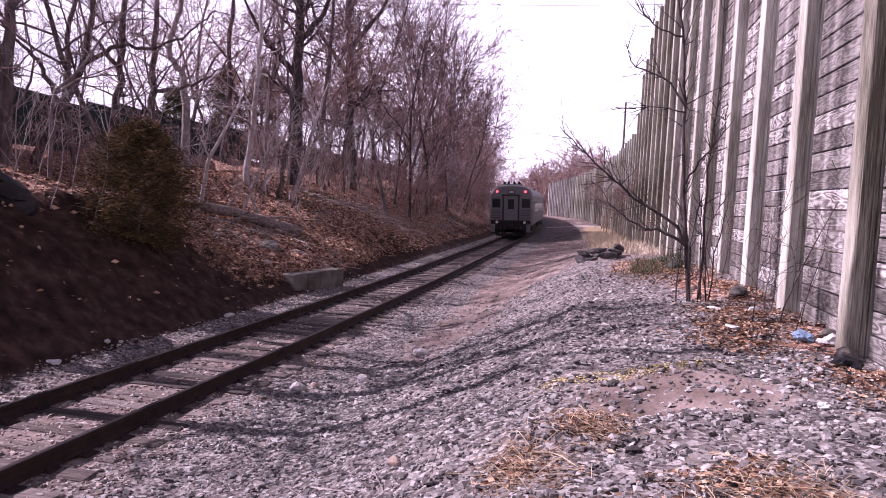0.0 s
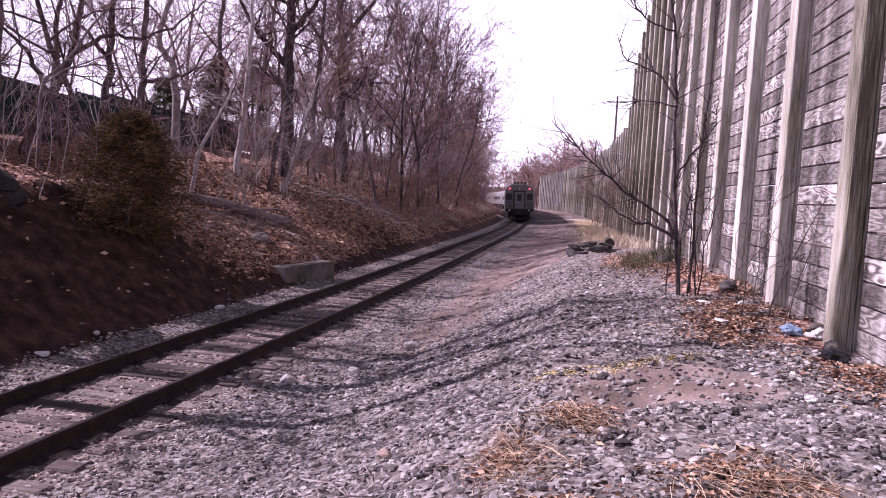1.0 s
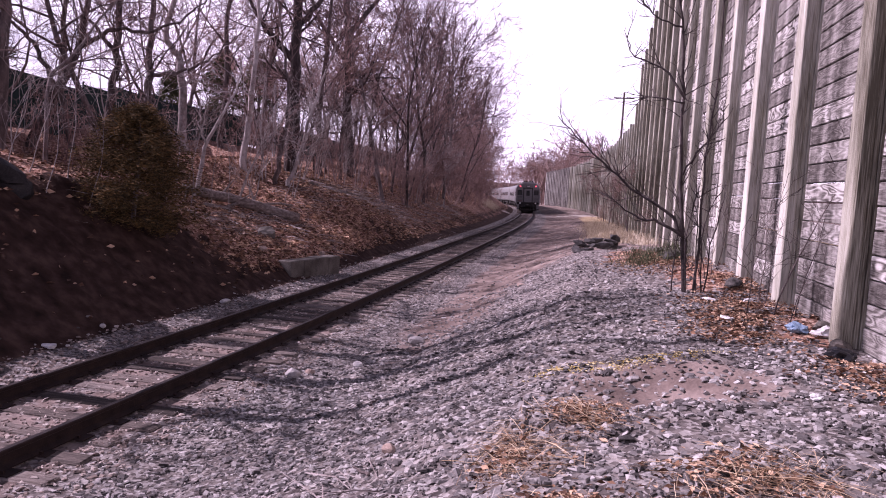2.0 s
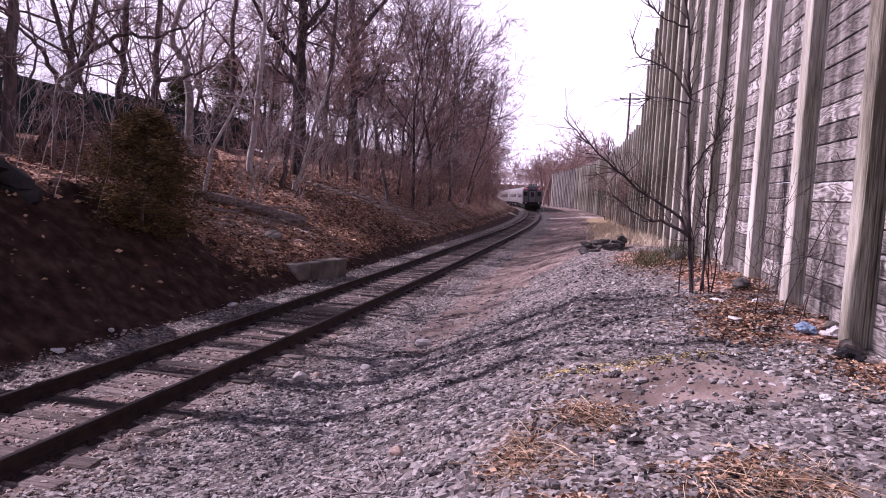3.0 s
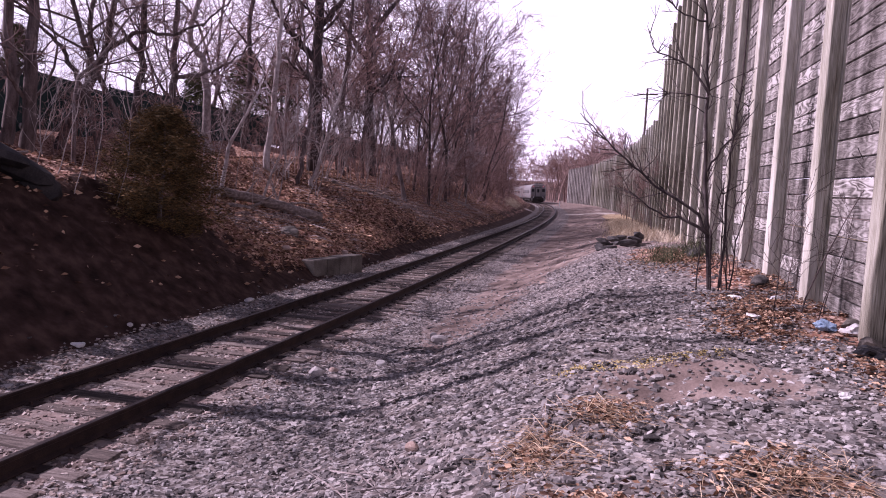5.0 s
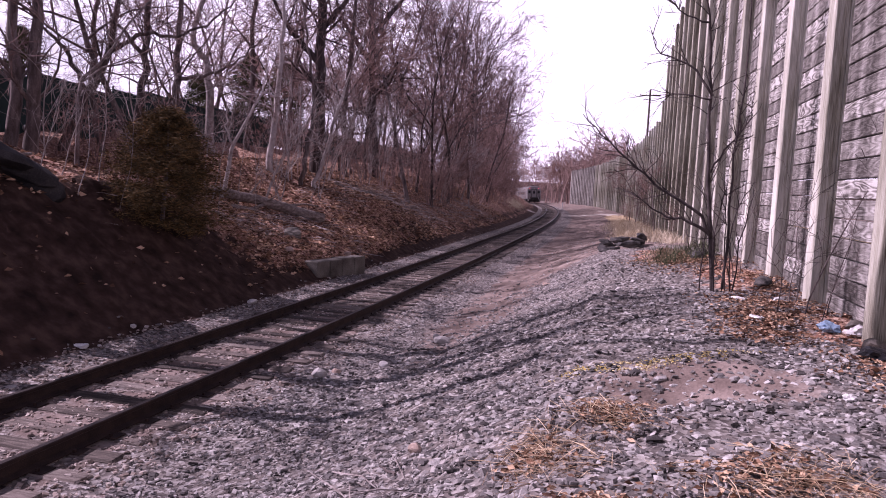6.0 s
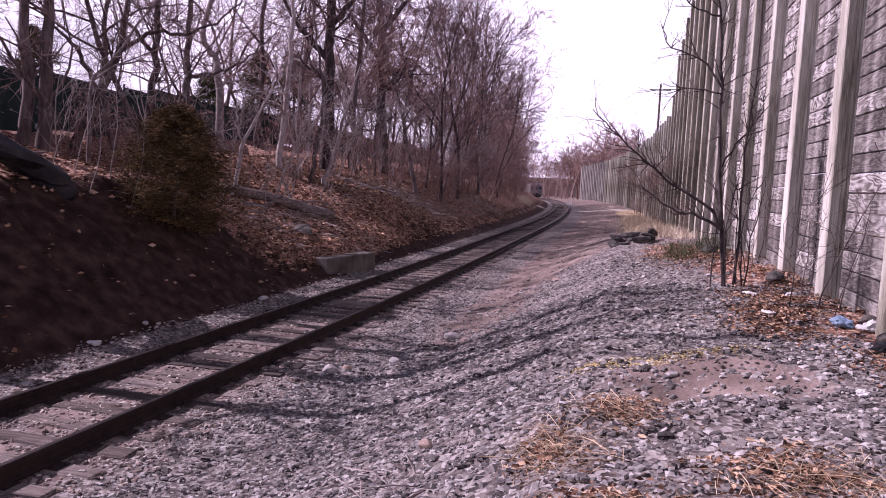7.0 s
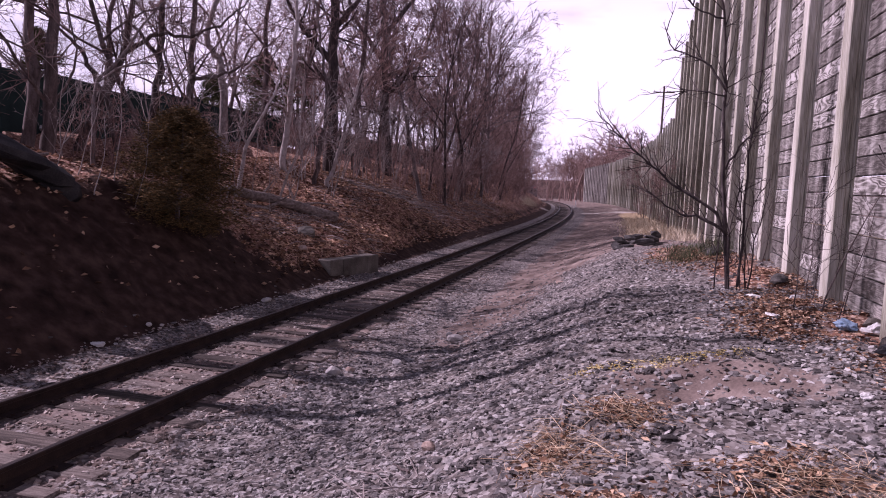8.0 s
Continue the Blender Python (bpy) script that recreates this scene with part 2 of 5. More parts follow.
def sweep(profile, path, close=True):
    """A closed (lateral, up) profile carried along a path of (xyz, left, up) frames."""
    g, n = Geo(), len(profile)
    v = [np.array(p) + a * np.array(l) + b * np.array(u) for p, l, u in path for a, b in profile]
    f = [(k * n + j, k * n + (j + 1) % n, k * n + n + (j + 1) % n, k * n + n + j) for k in range(len(path) - 1) for j in range(n)]
    f += [tuple(range(n - 1, -1, -1)), tuple(range((len(path) - 1) * n, len(path) * n))]
    g.add(v, f)
    return g


def scatter(shape_v, shape_f, pos, size, rng, squash=(1, 1, 0.65), jitter=0.25, tilt=0.5):
    """Many jittered, turned copies of one small shape in one mesh, as vertex and face arrays."""
    n, k = len(pos), len(shape_v)
    v = np.asarray(shape_v)[None] * (1 + rng.uniform(-jitter, jitter, (n, k, 1))) * np.asarray(squash) * rng.uniform(0.7, 1.3, (n, 1, 3))
    yaw, pit = rng.uniform(0, 6.283, n), rng.normal(0, tilt, n)
    c, s = np.cos(pit)[:, None], np.sin(pit)[:, None]
    v = np.stack([v[..., 0], v[..., 1] * c - v[..., 2] * s, v[..., 1] * s + v[..., 2] * c], -1)
    c, s = np.cos(yaw)[:, None], np.sin(yaw)[:, None]
    v = np.stack([v[..., 0] * c - v[..., 1] * s, v[..., 0] * s + v[..., 1] * c, v[..., 2]], -1)
    v = v * np.asarray(size)[:, None, None] + np.asarray(pos)[:, None]
    f = (np.asarray(shape_f)[None] + (np.arange(n) * k)[:, None, None]).reshape(-1, len(shape_f[0]))
    return v.reshape(-1, 3), f


def raw_mesh(name, v, f, material):
    """A mesh from big arrays of vertices and equal-sided faces."""
    me, n = bpy.data.meshes.new(name), f.shape[1]
    me.vertices.add(len(v))
    me.vertices.foreach_set("co", np.asarray(v, np.float32).ravel())
    me.loops.add(f.size)
    me.loops.foreach_set("vertex_index", np.asarray(f, np.int32).ravel())
    me.polygons.add(len(f))
    me.polygons.foreach_set("loop_start", np.arange(0, f.size, n, dtype=np.int32))
    me.polygons.foreach_set("use_smooth", [False] * len(f))
    me.materials.append(material)
    me.update(calc_edges=True)
    return me


PHI = (1 + 5 ** 0.5) / 2
ICO_V = np.array([(-1, PHI, 0), (1, PHI, 0), (-1, -PHI, 0), (1, -PHI, 0), (0, -1, PHI), (0, 1, PHI), (0, -1, -PHI), (0, 1, -PHI),
                  (PHI, 0, -1), (PHI, 0, 1), (-PHI, 0, -1), (-PHI, 0, 1)]) / 1.9
ICO_F = [(0, 11, 5), (0, 5, 1), (0, 1, 7), (0, 7, 10), (0, 10, 11), (1, 5, 9), (5, 11, 4), (11, 10, 2), (10, 7, 6), (7, 1, 8),
         (3, 9, 4), (3, 4, 2), (3, 2, 6), (3, 6, 8), (3, 8, 9), (4, 9, 5), (2, 4, 11), (6, 2, 10), (8, 6, 7), (9, 8, 1)]

CUBE_V = np.array([(-1, -0.9, -0.8), (1, -1, -0.9), (0.9, 1, -0.8), (-1, 0.9, -0.9), (-0.7, -0.6, 0.8), (0.6, -0.8, 0.9), (0.7, 0.6, 0.7), (-0.6, 0.7, 0.9)]) * 0.72
CUBE_F = [(0, 2, 1), (0, 3, 2), (4, 5, 6), (4, 6, 7), (0, 1, 5), (0, 5, 4), (1, 2, 6), (1, 6, 5), (2, 3, 7), (2, 7, 6), (3, 0, 4), (3, 4, 7)]

# ---- the line of the track: straight, then a long curve to the left ----
HEAD, OFFSET, CURVE_AT, CURVE_TO, RADIUS = radians(11.5), 5.55, 45.0, 300.0, 620.0
STEP = 0.5
S_TAB = np.arange(-160.0, 2400.0, STEP)
TURN = HEAD - (np.clip(S_TAB, CURVE_AT, CURVE_TO) - CURVE_AT) / RADIUS
CX = np.concatenate([[0], np.cumsum(np.sin(TURN[:-1]) * STEP)])
CY = np.concatenate([[0], np.cumsum(np.cos(TURN[:-1]) * STEP)])
I0 = int(np.argmin(abs(S_TAB)))
CX += -OFFSET * math.cos(HEAD) - CX[I0]
CY += OFFSET * math.sin(HEAD) - CY[I0]


def sway(s):
    """The slight bend of the near end of the track."""
    return 0.5 * np.clip(1 - np.asarray(s, float) / 28.0, 0, 2) ** 2


def at(s, d):
    """Plan position at s metres along the track's line and d metres to its left."""
    s, d = np.asarray(s, float), np.asarray(d, float)
    h = np.interp(s, S_TAB, TURN)
    return np.interp(s, S_TAB, CX) - d * np.cos(h), np.interp(s, S_TAB, CY) + d * np.sin(h)


def smooth(a, b, x):
    t = np.clip((np.asarray(x, float) - a) / (b - a), 0, 1)
    return t * t * (3 - 2 * t)


def rail_z(s):
    """Top of rail: level, then falling a little beyond the curve's start."""
    s = np.asarray(s, float)
    return -0.7 * (np.clip(s - 105, 0, 150) / 85) ** 2


def lumps(s, d, size, seed):
    """Smooth noise of about the given size, vectorised."""
    r = np.random.RandomState(seed)
    z = np.zeros(np.broadcast(s, d).shape)
    for k in range(9):
        a, w, p = r.uniform(0, 6.283), 6.283 / size * r.uniform(0.6, 1.7), r.uniform(0, 6.283)
        z = z + np.sin((s * math.cos(a) + d * math.sin(a)) * w + p + 0.7 * np.sin(w * 0.6 * (s * math.sin(a) - d * math.cos(a)) + 2 * p))
    return z / 4.0


WALL_D = -8.40


def ground_z(s, d):
    """Height of the ground: track bed in a cutting, leafy bank on one side, stony mound up to the wall on the other."""
    s, d = np.asarray(s, float), np.asarray(d, float)
    e = d - sway(s)
    base = -0.20 + 0 * e
    # wooded bank
    steep = np.interp(e, [1.7, 2.1, 3.4, 4.9, 6.2, 9, 14, 30, 80, 400], [0, 0.10, 1.15, 2.5, 2.95, 3.6, 4.5, 5.2, 6, 9])
    ledge = np.interp(e, [1.7, 2.2, 2.9, 4.6, 7.0, 9.5, 14, 30, 80, 400], [0, 0.10, 0.75, 1.25, 2.05, 2.95, 4.3, 5.2, 6, 9])
    later = np.interp(e, [1.7, 2.1, 3.3, 4.5, 6.2, 9, 14, 30, 80, 400], [0, 0.08, 1.0, 1.95, 2.65, 3.4, 4.4, 5.2, 6, 9])
    open_ = np.interp(e, [1.7, 2.0, 3.2, 5.0, 6.5, 9, 14, 30, 80, 400], [0, 0.05, 0.42, 1.45, 2.45, 3.4, 4.4, 5.2, 6, 9])
    w1, w2, w3 = smooth(15.0, 19.5, s + 0.6 * (e - 4)), smooth(24, 29, s), smooth(32, 38, s)
    later = later * (1 - w3) + open_ * w3
    rise = steep * (1 - w1) + (ledge * (1 - w2) + later * w2) * w1
    far = smooth(120, 190, s)
    bank = rise * (1 - 0.25 * far) + 0.16 * lumps(s, d, 4.0, 3) * smooth(2.0, 4.5, e) + 0.05 * lumps(s, d, 0.9, 4) * smooth(1.8, 3.0, e)
    # stony ground towards the wall
    top = np.interp(s, [-10, 0, 8, 15, 22, 30, 45, 70, 120, 200, 300], [1.15, 1.15, 1.3, 1.38, 1.25, 0.9, 0.45, 0.3, 0.3, 0.1, 0])
    prof = np.interp(-e, [1.6, 2.3, 3.2, 4.3, 5.6, 7.0, 8.2, 9, 12, 400], [0, 0.0, 0.12, 0.42, 0.80, 0.94, 1.0, 1.0, 1.0, 1.0])
    mound = (top + 0.2) * prof + 0.05 * lumps(s, d, 1.6, 7) * smooth(1.6, 3.5, -e)
    fine = 0.018 * lumps(s, d, 0.45, 9) * smooth(0.8, 1.6, abs(e)) * (1 - smooth(24, 34, s))
    crib = 0.004 * (1 - smooth(1.0, 1.5, abs(e)))
    return base + (8 + 4 * lumps(s, d, 160.0, 31)) * smooth(330, 640, s) + np.where(e > 0, bank, mound) + fine + crib + rail_z(s) * (1 - smooth(40, 200, abs(e)))


def on_ground(s, d, up=0.0):
    x, y = at(s, d)
    return float(x), float(y), float(ground_z(s, d)) + up


def from_ray(azimuth, distance):
    """(s, d) of the plan point at that bearing (degrees right of ahead) and distance from the standing place."""
    px, py = distance * math.sin(radians(azimuth)), distance * math.cos(radians(azimuth))
    i = int(np.argmin((CX - px) ** 2 + (CY - py) ** 2))
    h = TURN[i]
    return float(S_TAB[i] + (px - CX[i]) * math.sin(h) + (py - CY[i]) * math.cos(h)), float(-(px - CX[i]) * math.cos(h) + (py - CY[i]) * math.sin(h))


# ---- the ground: one sheet ----
def ground_material():
    m = bpy.data.materials.new("stony soil and leaf litter")
    m.use_nodes = True
    n, l = m.node_tree.nodes, m.node_tree.links
    b = n["Principled BSDF"]
    b.inputs["Roughness"].default_value = 0.95
    b.inputs["Specular IOR Level"].default_value = 0.1
    t = n.new("ShaderNodeTexCoord")

    def noise_ramp(scale, detail, cols, lo=0.3, hi=0.7):
        x, r = n.new("ShaderNodeTexNoise"), n.new("ShaderNodeValToRGB")
        x.inputs["Scale"].default_value, x.inputs["Detail"].default_value = scale, detail
        l.new(t.outputs["Object"], x.inputs["Vector"])
        e = r.color_ramp.elements
        while len(e) < len(cols):
            e.new(0.5)
        for i, c in enumerate(cols):
            e[i].position, e[i].color = lo + (hi - lo) * i / (len(cols) - 1), (*c, 1)
        l.new(x.outputs["Fac"], r.inputs["Fac"])
        return r.outputs["Color"], x.outputs["Fac"]

    def cells(scale, cols):
        x, r = n.new("ShaderNodeTexVoronoi"), n.new("ShaderNodeValToRGB")
        x.inputs["Scale"].default_value = scale
        l.new(t.outputs["Object"], x.inputs["Vector"])
        sep = n.new("ShaderNodeSeparateColor")
        l.new(x.outputs["Color"], sep.inputs[0])
        e = r.color_ramp.elements
        while len(e) < len(cols):
            e.new(0.5)
        for i, c in enumerate(cols):
            e[i].position, e[i].color = i / (len(cols) - 1), (*c, 1)
        l.new(sep.outputs[0], r.inputs["Fac"])
        return r.outputs["Color"], x.outputs["Distance"]

    def mix(fac, a, b2):
        x = n.new("ShaderNodeMixRGB")
        l.new(fac, x.inputs["Fac"])
        l.new(a, x.inputs["Color1"])
        l.new(b2, x.inputs["Color2"])
        return x.outputs["Color"]

    def mask(name, scale, amount):
        a, x, add, r = n.new("ShaderNodeAttribute"), n.new("ShaderNodeTexNoise"), n.new("ShaderNodeMath"), n.new("ShaderNodeMapRange")
        a.attribute_name = name
        x.inputs["Scale"].default_value, x.inputs["Detail"].default_value = scale, 6
        l.new(t.outputs["Object"], x.inputs["Vector"])
        add.operation = "MULTIPLY_ADD"
        l.new(x.outputs["Fac"], add.inputs[0])
        add.inputs[1].default_value = amount
        l.new(a.outputs["Fac"], add.inputs[2])
        r.inputs["From Min"].default_value, r.inputs["From Max"].default_value = 0.42 + amount * 0.5, 0.58 + amount * 0.5
        l.new(add.outputs[0], r.inputs["Value"])
        return r.outputs["Result"]
    stones, sd = cells(26, [(0.05, 0.043, 0.042), (0.13, 0.115, 0.11), (0.20, 0.18, 0.17), (0.40, 0.38, 0.37)])
    dirt, _ = noise_ramp(2.2, 8, [(0.10, 0.075, 0.066), (0.20, 0.155, 0.138), (0.31, 0.25, 0.225)])
    litter, ld = cells(17, [(0.075, 0.036, 0.026), (0.22, 0.112, 0.08), (0.36, 0.21, 0.155), (0.60, 0.42, 0.33)])
    # soil set darker than earth, to deepen the shade on the bank
    soil, sf = noise_ramp(3.5, 8, [(0.022, 0.013, 0.011), (0.048, 0.028, 0.023), (0.09, 0.056, 0.045)])
    straw, _ = noise_ramp(9, 8, [(0.26, 0.18, 0.11), (0.46, 0.35, 0.22), (0.6, 0.5, 0.35)])
    c = mix(mask("dirt", 3.0, 0.8), stones, dirt)
    c = mix(mask("straw", 2.5, 0.8), c, straw)
    c = mix(mask("bank", 2.0, 0.5), c, soil)
    c = mix(mask("litter", 2.6, 0.9), c, litter)
    pale, _ = noise_ramp(5, 8, [(0.34, 0.31, 0.28), (0.5, 0.46, 0.42), (0.62, 0.58, 0.54)])
    c = mix(mask("pale", 1.2, 0.6), c, pale)
    l.new(c, b.inputs["Base Color"])
    bp = n.new("ShaderNodeBump")
    bp.inputs["Strength"].default_value, bp.inputs["Distance"].default_value = 0.4, 0.02
    l.new(sd, bp.inputs["Height"])
    l.new(bp.outputs["Normal"], b.inputs["Normal"])
    return m


def graded(stops):
    """Ascending samples whose step changes from stop to stop: (start, step) pairs, the last one the end."""
    out = []
    for (a, st), (b, _) in zip(stops, stops[1:]):
        out += list(np.arange(a, b - st * 0.3, st))
    return np.array(out + [stops[-1][0]])


GS = graded([(-140, 20), (-20, 2), (-4, 0.2), (32, 0.5), (80, 1.5), (200, 5), (320, 25), (600, 150), (2300, 0)])
GD = graded([(-1500, 200), (-100, 20), (-20, 2), (-10, 0.4), (-8.6, 0.16), (6, 0.25), (16, 1), (40, 8), (100, 50), (550, 0)])
gs, gd = np.meshgrid(GS, GD, indexing="ij")
gx, gy = at(gs, gd)
gz = ground_z(gs, gd)
ni, nj = gs.shape
idx = np.arange(ni * nj).reshape(ni, nj)
quads = np.stack([idx[:-1, :-1], idx[1:, :-1], idx[1:, 1:], idx[:-1, 1:]], -1).reshape(-1, 4)[:, ::-1]
ground_me = raw_mesh("ground", np.stack([gx, gy, gz], -1).reshape(-1, 3), quads[:, ::-1], ground_material())
ground_me.polygons.foreach_set("use_smooth", [True] * len(ground_me.polygons))
ge = gd - sway(gs)


def blob(s, d, s0, d0, ls, ld):
    return np.exp(-((s - s0) / ls) ** 2 - ((d - d0) / ld) ** 2)


def dirt_at(s, d):
    e = d - sway(s)
    return np.clip(0.75 * np.exp(-((e + 3.2) / 1.2) ** 2) * smooth(7, 14, s) + 1.1 * blob(s, d, 6.25, -6.25, 0.75, 0.95)
                   + 0.75 * smooth(17, 26, s) * smooth(2.0, 3.2, -e) + 0.55 * smooth(-1.5, -1.0, -abs(e)), 0, 1)


def straw_at(s, d):
    return np.clip(smooth(27, 36, s) * smooth(5.0, 6.6, -d) * (1 - smooth(60, 90, s)) + 0.35 * smooth(60, 75, s) * smooth(3.5, 6.5, -d), 0, 1)


def litter_at(s, d):
    e = d - sway(s)
    # litter thins low on the bank and bares the darkened soil
    return np.clip(smooth(1.9, 3.0, e) * (0.25 + 0.65 * smooth(14, 19, s + 0.5 * (e - 4)) * 1.0 + 0.45 * smooth(4.6, 5.4, e) * (1 - smooth(14, 19, s))) - 0.45 * np.exp(-((e - 3.2) / 0.8) ** 2) * smooth(24, 30, s)
                   + 0.9 * blob(s, d, 13.3, -7.6, 2.2, 0.7) + 0.8 * blob(s, d, 8.3, -8.1, 1.0, 0.5) + 0.75 * blob(s, d, 19, -7.0, 3.0, 1.2), 0, 1)


def bank_at(s, d):
    return np.maximum(smooth(1.75, 2.15, d - sway(s)), smooth(300, 340, s))


def pale_at(s, d):
    """A pale track worn across the line, and its run along the wall."""
    return np.clip(0.6 * np.exp(-((s - 88 - 0.5 * d) / 3.0) ** 2) * smooth(1.2, 2.2, abs(d)) * smooth(-12, -7, d) * (1 - smooth(2.8, 4.0, d))
                   + 0.5 * blob(s, d, 98, -6.4, 12, 1.2), 0, 1)


for nm, fn in (("pale", pale_at), ("dirt", dirt_at), ("straw", straw_at), ("litter", litter_at), ("bank", bank_at)):
    ground_me.attributes.new(nm, "FLOAT", "POINT").data.foreach_set("value", np.asarray(fn(gs, gd), np.float32).ravel())
ground = tagged(new("ground", ground_me), "stony ground rising from a track cutting to a leafy bank", "ground", kind="structure")

# ---- the railway ----
track = tagged(new("railway_track"), "single railway track with rusty rails on worn timber ties", "railway track", kind="structure")
CANT = radians(2.0)


def cant(s):
    return CANT * smooth(30, 60, s)


def rail_path(side, s0, s1):
    rows = []
    for s in graded([(s0, 0.5), (30, 1.0), (80, 2.0), (s1, 0)]):
        k = float(cant(s))
        dd = float(sway(s)) + side * 0.753
        x, y = at(s, dd)
        h = float(np.interp(s, S_TAB, TURN))
        left = Vector((-math.cos(h) * math.cos(k), math.sin(h) * math.cos(k), -math.sin(k)))
        up = Vector((-math.cos(h) * math.sin(k), math.sin(h) * math.sin(k), math.cos(k)))
        z = float(rail_z(s)) - side * 0.753 * math.sin(k)
        rows.append(((float(x), float(y), z), left, up))
    return rows


RAIL = [(-0.076, -0.175), (0.076, -0.175), (0.076, -0.163), (0.012, -0.14), (0.009, -0.055), (0.034, -0.04), (0.036, -0.008), (0.026, 0.0),
        (-0.026, 0.0), (-0.036, -0.008), (-0.034, -0.04), (-0.009, -0.055), (-0.012, -0.14), (-0.076, -0.163)]
for side in (1, -1):
    g = sweep(RAIL, rail_path(side, -12.0, 330.0))
    me = g.mesh("rail", [M_RAIL, M_RAILTOP])
    n = len(RAIL)
    for i, p in enumerate(me.polygons):
        if i % n == 7:
            p.material_index = 1
    part("rail", me, None, track)

# ---- trees ----
def grow(rng, wood, twigs, p, way, length, r, depth, lean, spread, density, twig_r, crook=0.10):
    """A branch that wanders and tapers, with side branches; thin ones go into the twigs' mesh."""
    if depth >= len(density):
        w = np.array(way)
        side = np.cross(w, (0.3, 0.5, 0.81))
        side /= np.linalg.norm(side) + 1e-9
        other = np.cross(w, side)
        b = twig_r * 1.15
        o = np.array(p)
        twigs.add([o + side * b, o + (other * 0.87 - side * 0.5) * b, o - (other * 0.87 + side * 0.5) * b, o + w * length + rng.normal(0, 0.05, 3) * length],
                  [(0, 1, 3), (1, 2, 3), (2, 0, 3)])
        return
    steps = max(3, int(length / (0.45 if depth < 2 else 0.25)))
    steps = min(steps, (11, 6, 3, 2, 2)[min(depth, 4)])
    pts, d, q = [np.array(p)], np.array(way, float), np.array(p, float)
    for i in range(steps):
        d = d + rng.normal(0, crook if depth == 0 else 0.17, 3) + np.array([lean[0], lean[1], lean[2] + (0.02 if depth else 0.05)]) * (0.5 if depth == 0 else 1)
        d /= np.linalg.norm(d)
        q = q + d * length / steps
        pts.append(q.copy())
    rad = r * (1 - 0.72 * np.linspace(0, 1, steps + 1) ** 0.9)
    if depth == 0:
        rad[0] *= 1.35
    g = wood if r > 0.022 or depth == 0 else twigs
    g.tube(pts, np.maximum(rad, twig_r), 7 if depth == 0 else 5 if r > 0.03 else 3, caps=False)
    if depth >= len(density) or length < 0.3:
        return
    count = int(density[depth] * (0.8 + 0.4 * rng.random()))
    for k in range(count):
        u = rng.uniform(0.30 if depth == 0 else 0.15, 1.0)
        i = min(int(u * steps), steps - 1)
        o = pts[i] + (pts[i + 1] - pts[i]) * (u * steps - i)
        t = pts[i + 1] - pts[i]
        t /= np.linalg.norm(t)
        side = np.cross(t, rng.normal(0, 1, 3))
        side /= np.linalg.norm(side) + 1e-9
        a = spread * rng.uniform(0.6, 1.3)
        w = t * math.cos(a) + side * math.sin(a)
        if depth >= 1:
            w[2] += 0.12
        ln = length * rng.uniform(0.32, 0.62) * (1.15 - 0.55 * u)
        grow(rng, wood, twigs, o, w / np.linalg.norm(w), ln, max(rad[i] * rng.uniform(0.4, 0.62), twig_r), depth + 1, lean, spread, density, twig_r)


def make_tree(seed, height, radius, density, spread=0.75, lean=(0.0, 0.0, 0.0), bark=None, twig=None, stems=1, twig_r=0.006, name="bare_tree", crook=0.10):
    rng = np.random.RandomState(seed)
    wood, twigs = Geo(), Geo()
    for k in range(stems):
        a = rng.uniform(0, 6.283)
        o = 0.0 if stems == 1 else 0.12 + 0.1 * rng.random()
        w = np.array([math.cos(a) * (0.05 if stems == 1 else 0.28), math.sin(a) * (0.05 if stems == 1 else 0.28), 1.0])
        grow(rng, wood, twigs, (o * math.cos(a), o * math.sin(a), -0.25), w / np.linalg.norm(w), height * (1 if k == 0 else rng.uniform(0.6, 0.95)),
             radius * (1 if k == 0 else rng.uniform(0.6, 0.9)), 0, lean, spread, density, twig_r, crook)
    tree = new(name)
    part("trunk", wood, bark or M_BARK, tree, smooth=True)
    if twigs.v:
        part("crown", twigs, twig or M_TWIG, tree)
    return tree


TALL = [make_tree(11 + i, 12.5 + i % 3, 0.105 + 0.022 * (i % 3), (12, 6, 5, 5), 0.72, (0.006, -0.004, 0.0), twig_r=0.010) for i in range(5)]
OPEN = [make_tree(81 + i, 11.0 + i, 0.085 + 0.015 * i, (11, 5, 4, 5), 0.95, twig_r=0.0045, crook=0.17) for i in range(4)]
YOUNG = [make_tree(31 + i, 7.5 + i % 2, 0.05 + 0.01 * i, (14, 5, 4, 6), 0.72, twig=M_BRUSH, twig_r=0.008, name="young_bare_tree") for i in range(4)]
SAPLING = [make_tree(51 + i, 4.2 + 0.5 * i, 0.035, (9, 4, 6), 0.6, (0.02, 0.0, 0.0), M_PALE, M_PALE, 2, 0.0045, "pale_sapling") for i in range(3)]
BRUSH = [make_tree(71 + i, 3.4, 0.026, (7, 4, 6), 1.05, bark=M_BRUSH, twig=M_BRUSH, stems=6, twig_r=0.006, name="bare_bush") for i in range(3)]
for tr, lab, cat in ([(t, "tall bare deciduous tree with grey-brown trunk on the bank", "tree") for t in TALL + OPEN]
                     + [(t, "slender leafless young tree with fine reddish twigs", "tree") for t in YOUNG]
                     + [(t, "pale-barked leafless sapling leaning over dead leaves", "sapling") for t in SAPLING]
                     + [(t, "tangled leafless brush of thin brown stems", "bush") for t in BRUSH]):
    tagged(tr, lab, cat, {"tree": "trees on the bank", "sapling": "saplings on the bank", "bush": "brush on the bank"}[cat])
